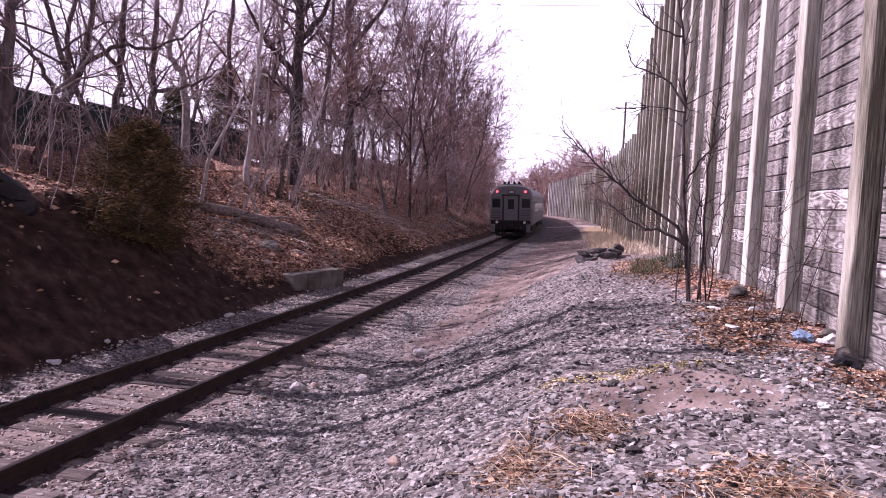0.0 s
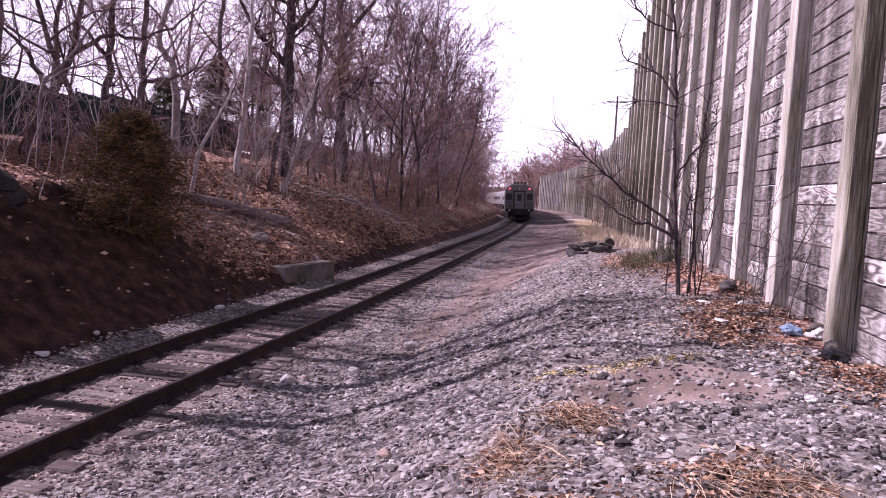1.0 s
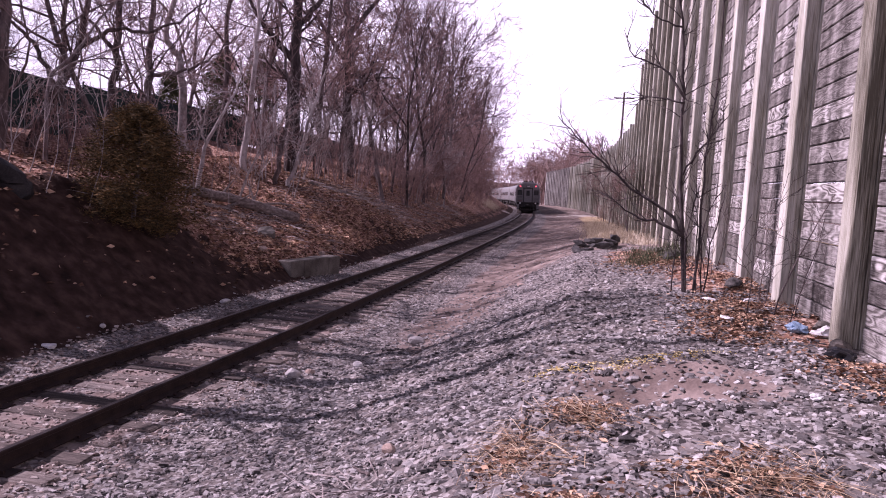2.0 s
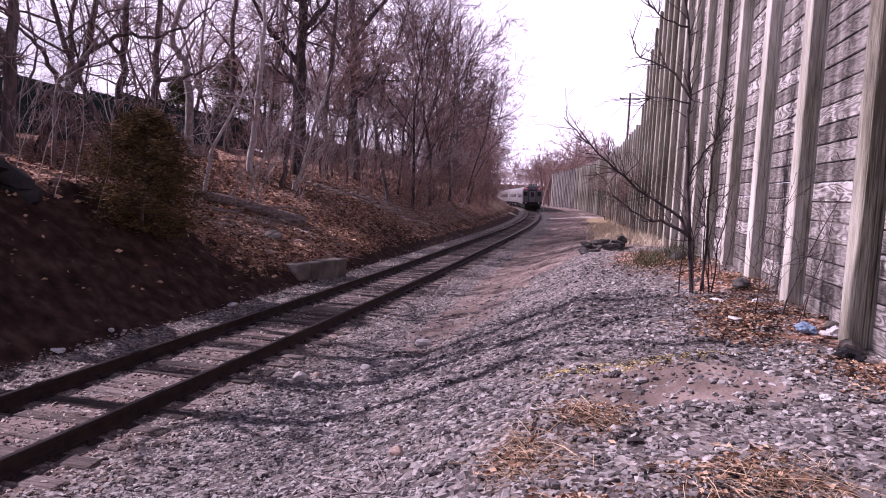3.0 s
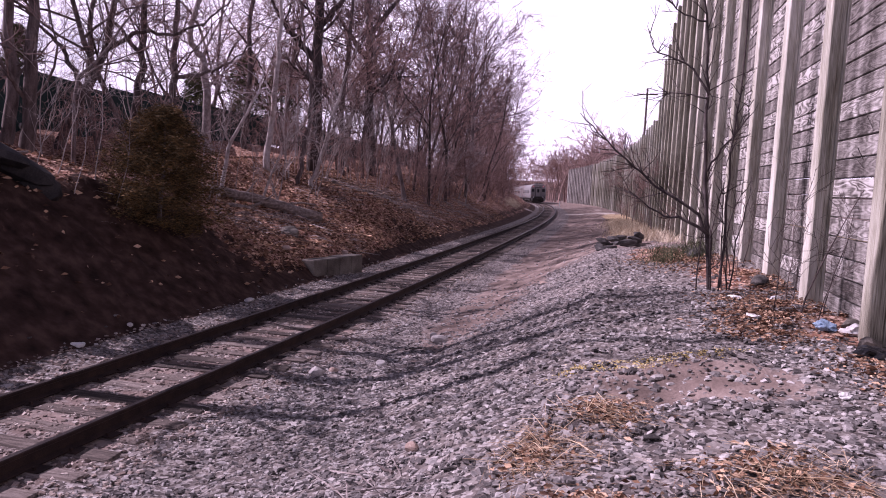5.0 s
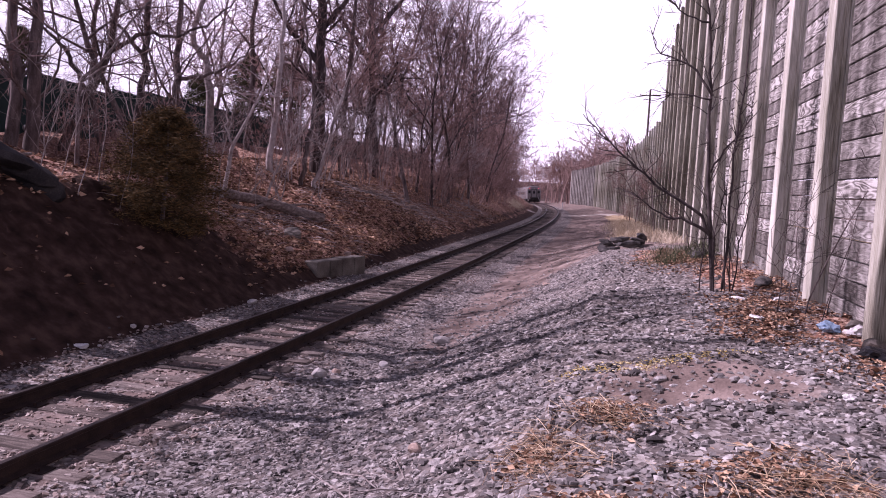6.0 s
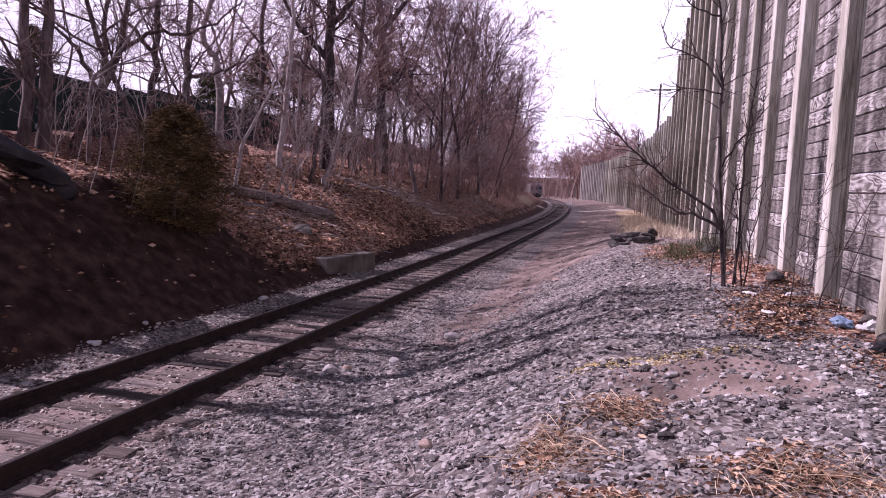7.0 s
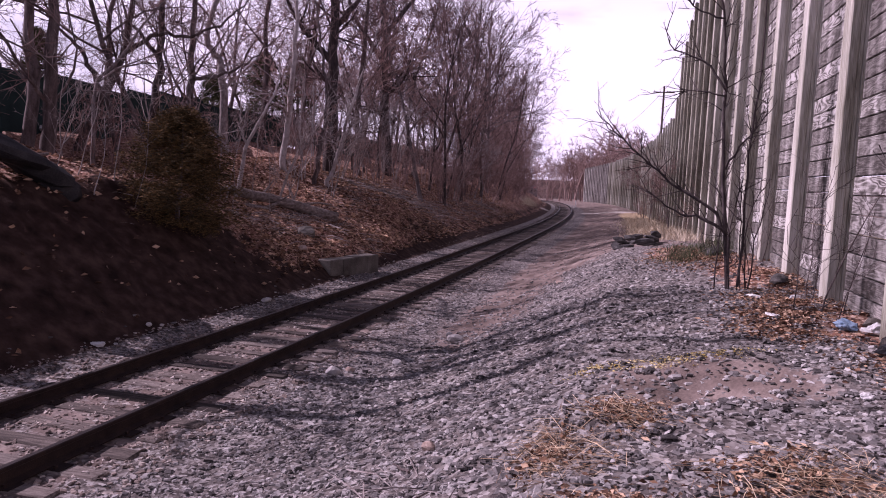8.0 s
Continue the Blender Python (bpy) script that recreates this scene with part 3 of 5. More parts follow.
WAND = [make_tree(91 + i, 3.0, 0.016, (7, 3, 3), 0.7, (0.03, 0.01, -0.03), M_PALE, M_PALE, 1, 0.0032, "slender_sapling", 0.16) for i in range(3)]
for tr in WAND:
    tagged(tr, "slender pale leafless stem arching from the bank", "sapling", "saplings on the bank")
# bark and twigs both take the light russet, a painted haze
FAR = [make_tree(101 + i, 13.0, 0.16, (12, 6, 5), 0.75, (0, 0, 0), M_BRUSH, M_BRUSH, 1, 0.028, "distant_tree") for i in range(3)]
for tr in FAR:
    tagged(tr, "distant bare tree in hazy woods beyond the curve", "tree", "far trees")
THIN = [make_tree(61 + i, 2.4, 0.011, (8, 3, 3), 0.7, (0.02, 0.01, 0.0), M_BARK, M_BARK, 2, 0.0028, "thin_sapling") for i in range(2)]
for tr in THIN:
    tagged(tr, "thin leafless sapling growing at the wall foot", "sapling", "saplings by the wall")
used = set()


def plant(proto, s, d, size=1.0, turn=None, tilt=(0.0, 0.0), group=""):
    x, y, z = on_ground(s, d)
    turn = random.uniform(0, 360) if turn is None else turn
    if proto.name in used:
        ob = copy_thing(proto, pose(x, y, z, tilt[0], tilt[1], turn))
    else:
        used.add(proto.name)
        ob = proto
        ob.matrix_basis = pose(x, y, z, tilt[0], tilt[1], turn)
    ob.scale = (size, size, size)
    if group:
        ob["group"] = group
    return ob


# trees with a habit of their own: bearing, distance, trunk as (sideways, up), radius, limbs, bark, label
def bank_tree(seed, bearing, distance, trunk, radius, limbs, bark, label, twig_r=0.006, boughs=16):
    """A tree whose trunk and main limbs follow a given habit; boughs and twigs grow from them."""
    rng = np.random.RandomState(seed)
    wood, twigs = Geo(), Geo()

    def stem(pts, r0, r1, count, first):
        q = np.linspace(0, len(pts) - 1, len(pts) * 4)
        k = np.arange(len(pts))
        c = np.stack([np.interp(q, k, [a for a, _ in pts]), np.cumsum(rng.normal(0, 0.03, len(q))), np.interp(q, k, [b for _, b in pts])], -1)
        c[1:-1] = (c[:-2] + 2 * c[1:-1] + c[2:]) / 4
        c[1:] += rng.normal(0, 0.035, (len(q) - 1, 3))
        rad = np.linspace(r0, r1, len(q))
        wood.tube(c, rad, 9, caps=False)
        for i in range(count):
            j = rng.randint(int(len(q) * first), len(q) - 1)
            w = np.array([rng.normal(0, 1), rng.normal(0, 1), rng.uniform(0.15, 1.3)])
            ln = rng.uniform(1.3, 3.4) * (1.2 - 0.5 * j / len(q)) * min(1.0, pts[-1][1] / 8)
            grow(rng, wood, twigs, c[j], w / np.linalg.norm(w), ln, max(0.012, rad[j] * rng.uniform(0.22, 0.42)), 1, (0, 0, 0), 0.85, (0, 6, 5, 4), twig_r)
    stem([(-0.02, -0.6)] + list(trunk), radius * 1.2, radius * 0.28, boughs, 0.35)
    for limb in limbs:
        stem(limb, radius * 0.55, radius * 0.12, boughs // 2, 0.2)
    tree = new("bare_tree")
    part("trunk", wood, bark, tree, smooth=True)
    part("crown", twigs, M_TWIG, tree)
    x, y, z = on_ground(*from_ray(bearing, distance))
    tree.matrix_basis = pose(x, y, z, 0, 0, -bearing)
    return tagged(tree, label, "tree", "trees on the bank")


DARK_LABEL, PALE_LABEL = "crooked dark-trunked bare tree on the bank top", "bare tree with pale grey trunk above leaf litter"
bank_tree(301, -31.4, 21.0, [(0, 0), (0.1, 2), (0.2, 4), (0.3, 6), (0.5, 9)], 0.19, [], M_BARK, DARK_LABEL)
bank_tree(302, -32.6, 21.5, [(0, 0), (0.2, 2), (0.1, 4), (-0.2, 6), (-0.3, 10)], 0.17, [], M_BARK, DARK_LABEL)
bank_tree(303, -29.4, 24.4, [(0, 0), (0.64, 1.8), (1.25, 3.0), (1.5, 4.6), (1.6, 6.6), (1.5, 9.5)], 0.14,
          [[(1.25, 3.0), (2.2, 3.7), (3.2, 3.7), (4.3, 4.4), (5.0, 5.2)], [(0.64, 1.8), (0.1, 3.0), (-0.6, 3.6), (-1.1, 4.8)]], M_BARK, "leaning dark bare tree with a long crooked limb")
bank_tree(304, -24.7, 29.0, [(0, 0), (0.25, 2.4), (0.4, 4.9), (0.5, 7.4), (0.4, 10)], 0.16, [[(0.3, 3.2), (-0.7, 4.4), (-1.2, 6.0)]], M_BARK, DARK_LABEL)
bank_tree(305, -22.3, 29.0, [(0, 0), (0.12, 2.6), (0.23, 4.5), (0.34, 7.0), (0.4, 10)], 0.16, [[(0.12, 2.8), (1.1, 3.1), (2.2, 3.6), (3.2, 4.7)]], M_BARK, DARK_LABEL)
bank_tree(306, -19.6, 33.0, [(0, 0), (0, 2.3), (-0.16, 3.8), (-0.85, 4.7), (-0.35, 6.5), (-0.1, 8.8), (0.2, 11)], 0.18, [], M_PALE, "bare tree with a kinked pale grey trunk")
bank_tree(307, -15.2, 31.0, [(0, 0), (0.2, 2.5), (0.35, 5), (0.4, 7.2), (0.5, 10)], 0.14, [], M_PALE, PALE_LABEL)
bank_tree(308, -18.7, 25.0, [(0, 0), (0.33, 1.65), (0.8, 2.56), (1.23, 3.5), (1.4, 4.6)], 0.075, [[(0.33, 1.65), (0.1, 2.4), (0.2, 3.4)]], M_PALE, "slim pale sapling bent over the leaf litter", 0.004, 9)
bank_tree(309, -11.7, 33.5, [(0, 0), (0.07, 4.2), (0.05, 7.5), (-0.02, 11.5), (0, 15)], 0.29, [[(0.06, 5), (-1.4, 6.4), (-2.6, 8.6)], [(0.05, 6.5), (1.2, 8.0), (1.8, 10.5)]], M_BARK, "thick old dark bare tree on the bank", 0.008, 30)
bank_tree(310, -7.2, 43.0, [(0, 0), (-0.3, 4.9), (-0.56, 9.7), (-0.77, 13.5), (-0.8, 17)], 0.30, [[(-0.4, 6.5), (-2.2, 9.0), (-3.2, 12)], [(-0.5, 8), (1.4, 10.5), (2.6, 13.5)]], M_BARK, "thick tall bare tree with greyish trunk", 0.010, 34)
bank_tree(311, -12.7, 30.5, [(0, 0), (0.18, 1.8), (0.43, 3.6), (0.02, 5.7), (-0.3, 8)], 0.10, [], M_BARK, DARK_LABEL)
bank_tree(312, -11.8, 30.5, [(0, 0), (0.42, 1.3), (0.82, 3.2), (1.45, 5.1), (2.0, 7)], 0.09, [], M_PALE, PALE_LABEL)
bank_tree(313, -5.2, 49.5, [(0, 0), (0.3, 2.5), (0.5, 6), (0.7, 10)], 0.11, [], M_PALE, PALE_LABEL, 0.010)
bank_tree(314, -1.6, 52.5, [(0, 0), (0.3, 2.2), (-0.1, 5), (0.2, 9)], 0.12, [], M_PALE, PALE_LABEL, 0.010)
bank_tree(315, -26.9, 26.0, [(0, 0), (-0.3, 2.0), (-0.2, 4.5), (0.2, 7.5), (0.3, 10)], 0.11, [], M_BARK, DARK_LABEL)
bank_tree(316, -16.9, 36.0, [(0, 0), (0.2, 3.0), (0.1, 6), (0.4, 9), (0.3, 12.5)], 0.15, [], M_BARK, DARK_LABEL)
bank_tree(317, -9.4, 38.0, [(0, 0), (-0.2, 3.0), (0.1, 7), (0.2, 11), (0.3, 14)], 0.15, [], M_BARK, DARK_LABEL, 0.009, 24)
for b, r, k, sz in ((-4.4, 40.0, 4, 0.95), (-2.6, 44.0, 0, 0.95), (-1.3, 50.0, 1, 1.0), (-14.0, 40.0, 2, 1.0), (0.3, 58.0, 3, 0.95)):
    plant(TALL[k], *from_ray(b, r), sz)
rnd = random.Random(5)
for i in range(14):
    s = 64 + i * 5.6 + rnd.uniform(-1.5, 1.5)
    plant(TALL[rnd.randrange(5)], s, rnd.uniform(9.0, 18) - 2.0 * float(smooth(45, 80, s)), rnd.uniform(0.65, 1.0))
for i in range(60):
    s = 36 + i * 1.3 + rnd.uniform(-1, 1)
    plant(YOUNG[rnd.randrange(4)], s, rnd.uniform(5.6, 12) - 0.9 * float(smooth(45, 70, s)), rnd.uniform(0.65, 1.05), None, (0, 0))
for i in range(30):
    s = 20 + i * 1.5 + rnd.uniform(-1, 1)
    plant(SAPLING[rnd.randrange(3)], s, rnd.uniform(5.2, 8.5), rnd.uniform(0.6, 1.0), rnd.uniform(-60, 60))
for b, r, sz, lean in ((-29.5, 16.8, 0.8, 14), (-28.3, 16.2, 0.7, 20), (-27.0, 17.0, 0.9, 10), (-25.6, 16.5, 0.75, 18), (-31.0, 16.6, 0.8, 12), (-18.7, 22.5, 1.0, 12), (-16.0, 24.5, 1.0, 8),
                       (-24.8, 18.2, 1.1, 8), (-30.2, 18.5, 1.1, 6), (-14.0, 26.0, 1.1, -8), (-12.0, 28.0, 1.1, 10), (-17.4, 25.0, 1.0, -6)):
    plant(WAND[rnd.randrange(3)], *from_ray(b, r), sz, rnd.uniform(-25, 25), (0, lean))
for i in range(40):
    s = 29 + i * 2.2 + rnd.uniform(-1, 1)
    plant(BRUSH[rnd.randrange(3)], s, rnd.uniform(5.0, 10.5) - 0.8 * float(smooth(40, 70, s)), rnd.uniform(0.6, 1.1))
bank_tree(318, -36.6, 14.4, [(0, 0), (0.1, 2.5), (0.3, 5), (0.2, 7.5), (0.5, 10.5)], 0.21, [[(0.2, 4), (1.3, 5.6), (1.8, 7.5)]], M_BARK, DARK_LABEL)
bank_tree(319, -37.0, 17.2, [(0, 0), (-0.2, 2.5), (0.1, 5), (0.3, 7.5), (0.2, 11)], 0.20, [[(0.1, 4.5), (-1.2, 6), (-1.7, 8)]], M_BARK, DARK_LABEL)
bank_tree(320, -41.9, 12.9, [(0, 0), (0.2, 2.5), (0.3, 5), (0.6, 8), (0.5, 11)], 0.18, [], M_BARK, DARK_LABEL)
# trees on the near end of the bank, whose shadows fall over the stones
for s, d, k, sz in ((10.8, 7.6, 0, 0.75), (6.5, 9.0, 1, 0.8), (16.2, 8.0, 4, 0.75), (13.2, 8.8, 2, 0.85), (19.2, 8.4, 3, 0.8)):
    plant(OPEN[k % 4], s, d, sz)
# tall trees overhanging the line before the curve, and thin ones behind the fence
for i in range(15):
    plant(TALL[rnd.randrange(5)], 64 + i * 3.6, rnd.uniform(5.6, 9.5), rnd.uniform(0.95, 1.15))
for i in range(22):
    plant(BRUSH[rnd.randrange(3)], 42 + i * 2.0, rnd.uniform(4.8, 7.4), rnd.uniform(1.0, 1.5))
for i in range(11):
    plant(OPEN[rnd.randrange(4)], 14 + i * 4.5, rnd.uniform(16, 32), rnd.uniform(0.8, 1.1))
# deeper woods behind the fence, brush along it, and tall crowns before the curve
for i in range(10):
    plant(TALL[rnd.randrange(5)], 62 + i * 5.0, rnd.uniform(22, 42), rnd.uniform(0.9, 1.2))
for i in range(16):
    plant(BRUSH[rnd.randrange(3)], 18 + i * 3.2, rnd.uniform(10.0, 14.0), rnd.uniform(0.6, 0.9))
for i in range(8):
    plant(TALL[rnd.randrange(5)], 46 + i * 2.8, rnd.uniform(6.2, 9.0), rnd.uniform(1.0, 1.2))
for i in range(9):
    plant(BRUSH[rnd.randrange(3)], 8.5 + i * 1.6, rnd.uniform(6.0, 9.5), rnd.uniform(0.6, 0.9))
for i in range(6):
    plant(TALL[rnd.randrange(5)], 40 + i * 6.0, rnd.uniform(14, 26), rnd.uniform(0.95, 1.2))
for i in range(15):
    plant(BRUSH[rnd.randrange(3)], 72 + i * 2.9, rnd.uniform(6.0, 8.4), rnd.uniform(1.4, 1.8))
for i in range(10):
    plant(YOUNG[rnd.randrange(4)], 78 + i * 3.4, rnd.uniform(6.0, 8.0), rnd.uniform(0.9, 1.25))
for i in range(14):
    plant(YOUNG[rnd.randrange(4)], 34 + i * 1.9, rnd.uniform(8.5, 12.5), rnd.uniform(0.85, 1.2))
# woods beyond the curve
for i in range(30):
    s, d = from_ray(rnd.uniform(1.5, 8.5), rnd.uniform(205, 330))
    if d > 6 or d < -6:
        ob = plant((FAR + BRUSH)[rnd.randrange(6)], s, d, 1.0, group="far trees")
        k = 2.2 if ob["category"] == "bush" else 1.1
        ob.scale = (k, k, k)
for i in range(34):
    s = 185 + rnd.uniform(0, 120)
    d = rnd.uniform(-34, 18)
    if -6 < d < 5 or (d < -6 and s < 195):
        continue
    plant(FAR[rnd.randrange(3)], s, d, rnd.uniform(0.8, 1.25), group="far trees")
for i in range(80):
    s, d = from_ray(rnd.uniform(4.0, 13.6), rnd.uniform(140, 240))
    if d < -11 or (s > 205 and (d < -5 or d > 6)):
        plant(FAR[rnd.randrange(3)], s, d, rnd.uniform(0.9, 1.3), group="trees behind the wall")


# ---- the timber noise wall ----
BAY, PLANK = 2.44, 0.24
WALL_FACE = WALL_D


def wall_top(s):
    return float(np.interp(s, [0, 36, 41, 46, 47.5, 100, 330], [12.2, 11.6, 10.9, 9.8, 7.4, 7.4, 6.8]))


wall = tagged(new("wall_noise_barrier"), "tall weathered timber noise wall of horizontal planks between posts", "wall", kind="structure")
far_boards = Geo()
board_me = {}


def board_mesh(length, kind):
    key = (round(length, 2), kind)
    if key not in board_me:
        g = Geo().box(-length / 2, -0.05, -PLANK / 2 + 0.008, length / 2, 0.05, PLANK / 2 - 0.008, 0.008)
        board_me[key] = g.mesh("plank", M_BOARD)
    return board_me[key]


post_cache = {}


def post_mesh(h):
    """A post built of two outer timbers and a recessed one between them."""
    key = round(h, 1)
    if key not in post_cache:
        g = Geo()
        g.box(-0.17, -0.02, -0.6, 0.17, 0.10, h, 0.012)
        g.box(-0.15, 0.10, -0.6, 0.15, 0.16, h - 0.01, 0.01)
        g.box(-0.17, 0.16, -0.6, 0.17, 0.28, h + 0.02, 0.014)
        post_cache[key] = g.mesh("post", M_POST)
    return post_cache[key]


wrnd = random.Random(8)
WALL_PHASE = 7.92 - 6 * BAY
for k in range(0, 72):
    s = WALL_PHASE + k * BAY
    h = float(np.interp(s, S_TAB, TURN))
    zt = wall_top(s)
    x, y = at(s, WALL_FACE)
    zb = float(ground_z(s, WALL_FACE))
    face = pose(float(x), float(y), 0, 0, 0, 90 - math.degrees(h))      # x along the wall, y towards the track
    if -6 < s < 130:
        part("post", post_mesh(zt - zb + wrnd.choice((0.05, 0.2, 0.3))), None, wall, at=face @ pose(0, 0, zb))
    else:
        far_boards.box(-0.17, -0.02, zb - 0.3, 0.17, 0.28, zt + 0.2, 0.0, face)
    rows = int((zt - zb + 0.3) / PLANK)
    xm, ym = at(s + BAY / 2, WALL_FACE)
    mid = pose(float(xm), float(ym), 0, 0, 0, 90 - math.degrees(float(np.interp(s + BAY / 2, S_TAB, TURN))))
    for j in range(rows):
        z = zb - 0.25 + (j + 0.5) * PLANK
        if 3 < s < 24 and z < 9.2:
            part("plank", board_mesh(BAY - 0.03, 0), None, wall, at=mid @ pose(0, 0.02 + wrnd.uniform(-0.006, 0.006), z, wrnd.uniform(-0.6, 0.6), 0, 0))
        else:
            far_boards.box(-BAY / 2 + 0.015, -0.05, z - PLANK / 2 + 0.009, BAY / 2 - 0.015, 0.05 + wrnd.uniform(0, 0.012), z + PLANK / 2 - 0.009, 0.0, mid)
tagged(part("plank_rows", far_boards, M_BOARD, wall), kind="stuff")

# ---- the train: one cab car at the rear and coaches ahead of it ----
CAR_L, CAR_W, CAR_H, FLOOR_Z = 25.2, 3.15, 3.86, 1.05


def body_profile():
    """Half outline of the car's cross-section from the side sill up over the roof."""
    p = [(1.50, 0.95), (1.575, 1.05), (1.575, 2.75)]
    for k in range(1, 9):
        a = radians(k * 90 / 9)
        p.append((1.575 * math.cos(a) ** 0.55, 2.75 + 1.11 * math.sin(a) ** 0.9))
    p.append((0, CAR_H))
    return p


def loft(stations):
    """Rings of (x, outline) joined into one skin with capped ends."""
    g = Geo()
    n = len(stations[0][1])
    v = [(x, a, b) for x, o in stations for a, b in o]
    f = [(k * n + j, k * n + (j + 1) % n, k * n + n + (j + 1) % n, k * n + n + j) for k in range(len(stations) - 1) for j in range(n)]
    f += [tuple(range(n - 1, -1, -1)), tuple(range((len(stations) - 1) * n, len(stations) * n))]
    g.add(v, f)
    return g


def ring(shrink=0.0):
    p = body_profile()
    pts = [(a, b) for a, b in p] + [(-a, b) for a, b in p[-2::-1]]
    return [(a * (1 - shrink / 1.575), b - (shrink if b > 2.8 else 0)) for a, b in pts]


def wheelset_geo():
    g = Geo()
    for sd in (-0.75, 0.75):
        pts = [(0, sd - 0.07, 0), (0, sd - 0.065, 0), (0, sd + 0.065, 0), (0, sd + 0.07, 0)]
        g.tube(pts, [0.36, 0.42, 0.42, 0.36], 20)
    g.tube([(0, -0.8, 0), (0, 0.8, 0)], [0.08, 0.08], 10)
    return g


WHEEL_ME = wheelset_geo().mesh("wheelset", M_UNDER)


def make_car(cab):
    car = new("rail_car")
    L = CAR_L / 2
    body = part("body", loft([(-L, ring(0.09)), (-L + 0.10, ring(0.02)), (-L + 0.22, ring(0)), (L - 0.22, ring(0)), (L - 0.10, ring(0.02)), (L, ring(0.09))]),
                M_STEEL, car, "stainless steel body")
    # fluted lower sides
    for sd in (-1, 1):
        g = Geo()
        for k in range(7):
            y = sd * 1.578
            g.box(-L + 2.0, min(y, y + sd * 0.018), 1.12 + k * 0.075, L - 2.0, max(y, y + sd * 0.018), 1.15 + k * 0.075)
        part("fluting", g, M_STEEL, body)
        for k in range(14):
            x = -L + 3.6 + k * 1.36
            g = Geo().box(x, min(sd * 1.565, sd * 1.583), 1.95, x + 1.12, max(sd * 1.565, sd * 1.583), 2.62, 0.006)
            part("window", g, M_GLASS, body)
        for x in (-L + 1.1, L - 2.0):
            part("side_door", Geo().box(x, min(sd * 1.57, sd * 1.585), 1.02, x + 0.9, max(sd * 1.57, sd * 1.585), 2.95, 0.006), M_STEEL, body)
    # rear end: vestibule door, windows, lights
    e = -L
    g = Geo()
    g.box(e - 0.09, -0.62, 0.98, e + 0.05, -0.50, 3.12, 0.02)
    g.box(e - 0.09, 0.50, 0.98, e + 0.05, 0.62, 3.12, 0.02)
    g.box(e - 0.11, -0.66, 3.06, e + 0.05, 0.66, 3.18, 0.02)
    part("door_surround", g, M_DARK, body, "black rubber diaphragm round the end door")
    door = part("end_door", Geo().box(e - 0.03, -0.5, 1.0, e + 0.06, 0.5, 3.06, 0.01), M_STEEL, body)
    part("door_window", Geo().box(e - 0.045, -0.22, 2.12, e, 0.22, 2.82, 0.01), M_GLASS, door)
    for y0, y1 in ((-1.34, -0.80), (0.80, 1.34)):
        part("end_window", Geo().box(e - 0.02, y0, 2.24, e + 0.1, y1, 2.84, 0.02), M_GLASS, body)
    for y0, y1 in ((-1.38, -0.76), (0.76, 1.38)):
        part("window_gasket", Geo().box(e - 0.012, y0, 2.20, e + 0.1, y1, 2.88, 0.02), M_DARK, body)
    for y in (-1.02, 1.02):
        part("marker_light", Geo().tube([(e - 0.05, y, 3.38), (e + 0.1, y, 3.38)], [0.08, 0.09], 12), M_RED, body, "lit red marker light")
    for y0, y1, z in [(a, b, z) for z in (1.48, 1.66, 1.84, 2.02) for a, b in ((-1.40, -0.74), (0.74, 1.40))]:
        part("grab_rail", Geo().tube([(e - 0.0, y0, z), (e - 0.07, y0 + 0.04, z), (e - 0.07, y1 - 0.04, z), (e - 0.0, y1, z)], [0.018] * 4, 6), M_DARK, body)
    part("number_board", Geo().box(e - 0.02, -0.26, 3.24, e + 0.15, 0.26, 3.46, 0.01), M_DARK, body)
    for k in range(3):
        part("number_bar", Geo().box(e - 0.028, -0.17 + k * 0.12, 3.30, e, -0.09 + k * 0.12, 3.41), M_WHITE, body)
    part("name_panel", Geo().box(e - 0.012, 0.74, 1.42, e + 0.02, 1.34, 1.50), plain("faded red paint", (0.4, 0.06, 0.07), 0.5), body)
    part("anticlimber", Geo().box(e - 0.10, -1.42, 1.02, e + 0.3, 1.42, 1.30, 0.03), M_UNDER, car)
    for y in (-1.28, 1.28):
        part("corner_step", Geo().box(e - 0.13, y - 0.14, 0.42, e + 0.3, y + 0.14, 1.0, 0.03), M_STEEL, car)
    for y in (-1.0, 1.0):
        part("headlight", Geo().tube([(e - 0.16, y, 1.16), (e, y, 1.16)], [0.10, 0.11], 12), M_WHITE, car)
    g = Geo().box(e - 0.12, -1.12, 0.62, e + 0.5, 1.12, 1.02, 0.03)
    part("end_sill", g, M_UNDER, car)
    coupler = part("coupler", Geo().box(e - 0.55, -0.16, 0.72, e + 0.2, 0.16, 1.0, 0.05), M_UNDER, car)
    part("knuckle", Geo().box(e - 0.78, -0.2, 0.70, e - 0.5, 0.14, 1.02, 0.07), M_UNDER, coupler)
    for y in (-0.75, -0.4, 0.42, 0.72):
        part("hose", Geo().tube([(e - 0.1, y, 0.9), (e - 0.25, y, 0.62), (e - 0.22, y * 0.9, 0.42), (e - 0.12, y * 0.7, 0.36)], [0.03] * 4, 6), M_DARK, car)
    for y in (-1.18, 1.18):
        part("step", Geo().box(e + 0.02, y - 0.26, 0.34, e + 0.5, y + 0.26, 0.42, 0.01).box(e + 0.02, y - 0.26, 0.34, e + 0.06, y + 0.26, 0.75), M_UNDER, car)
    part("pilot", Geo().box(e + 0.1, -1.1, 0.16, e + 0.2, 1.1, 0.34, 0.02), M_UNDER, car)
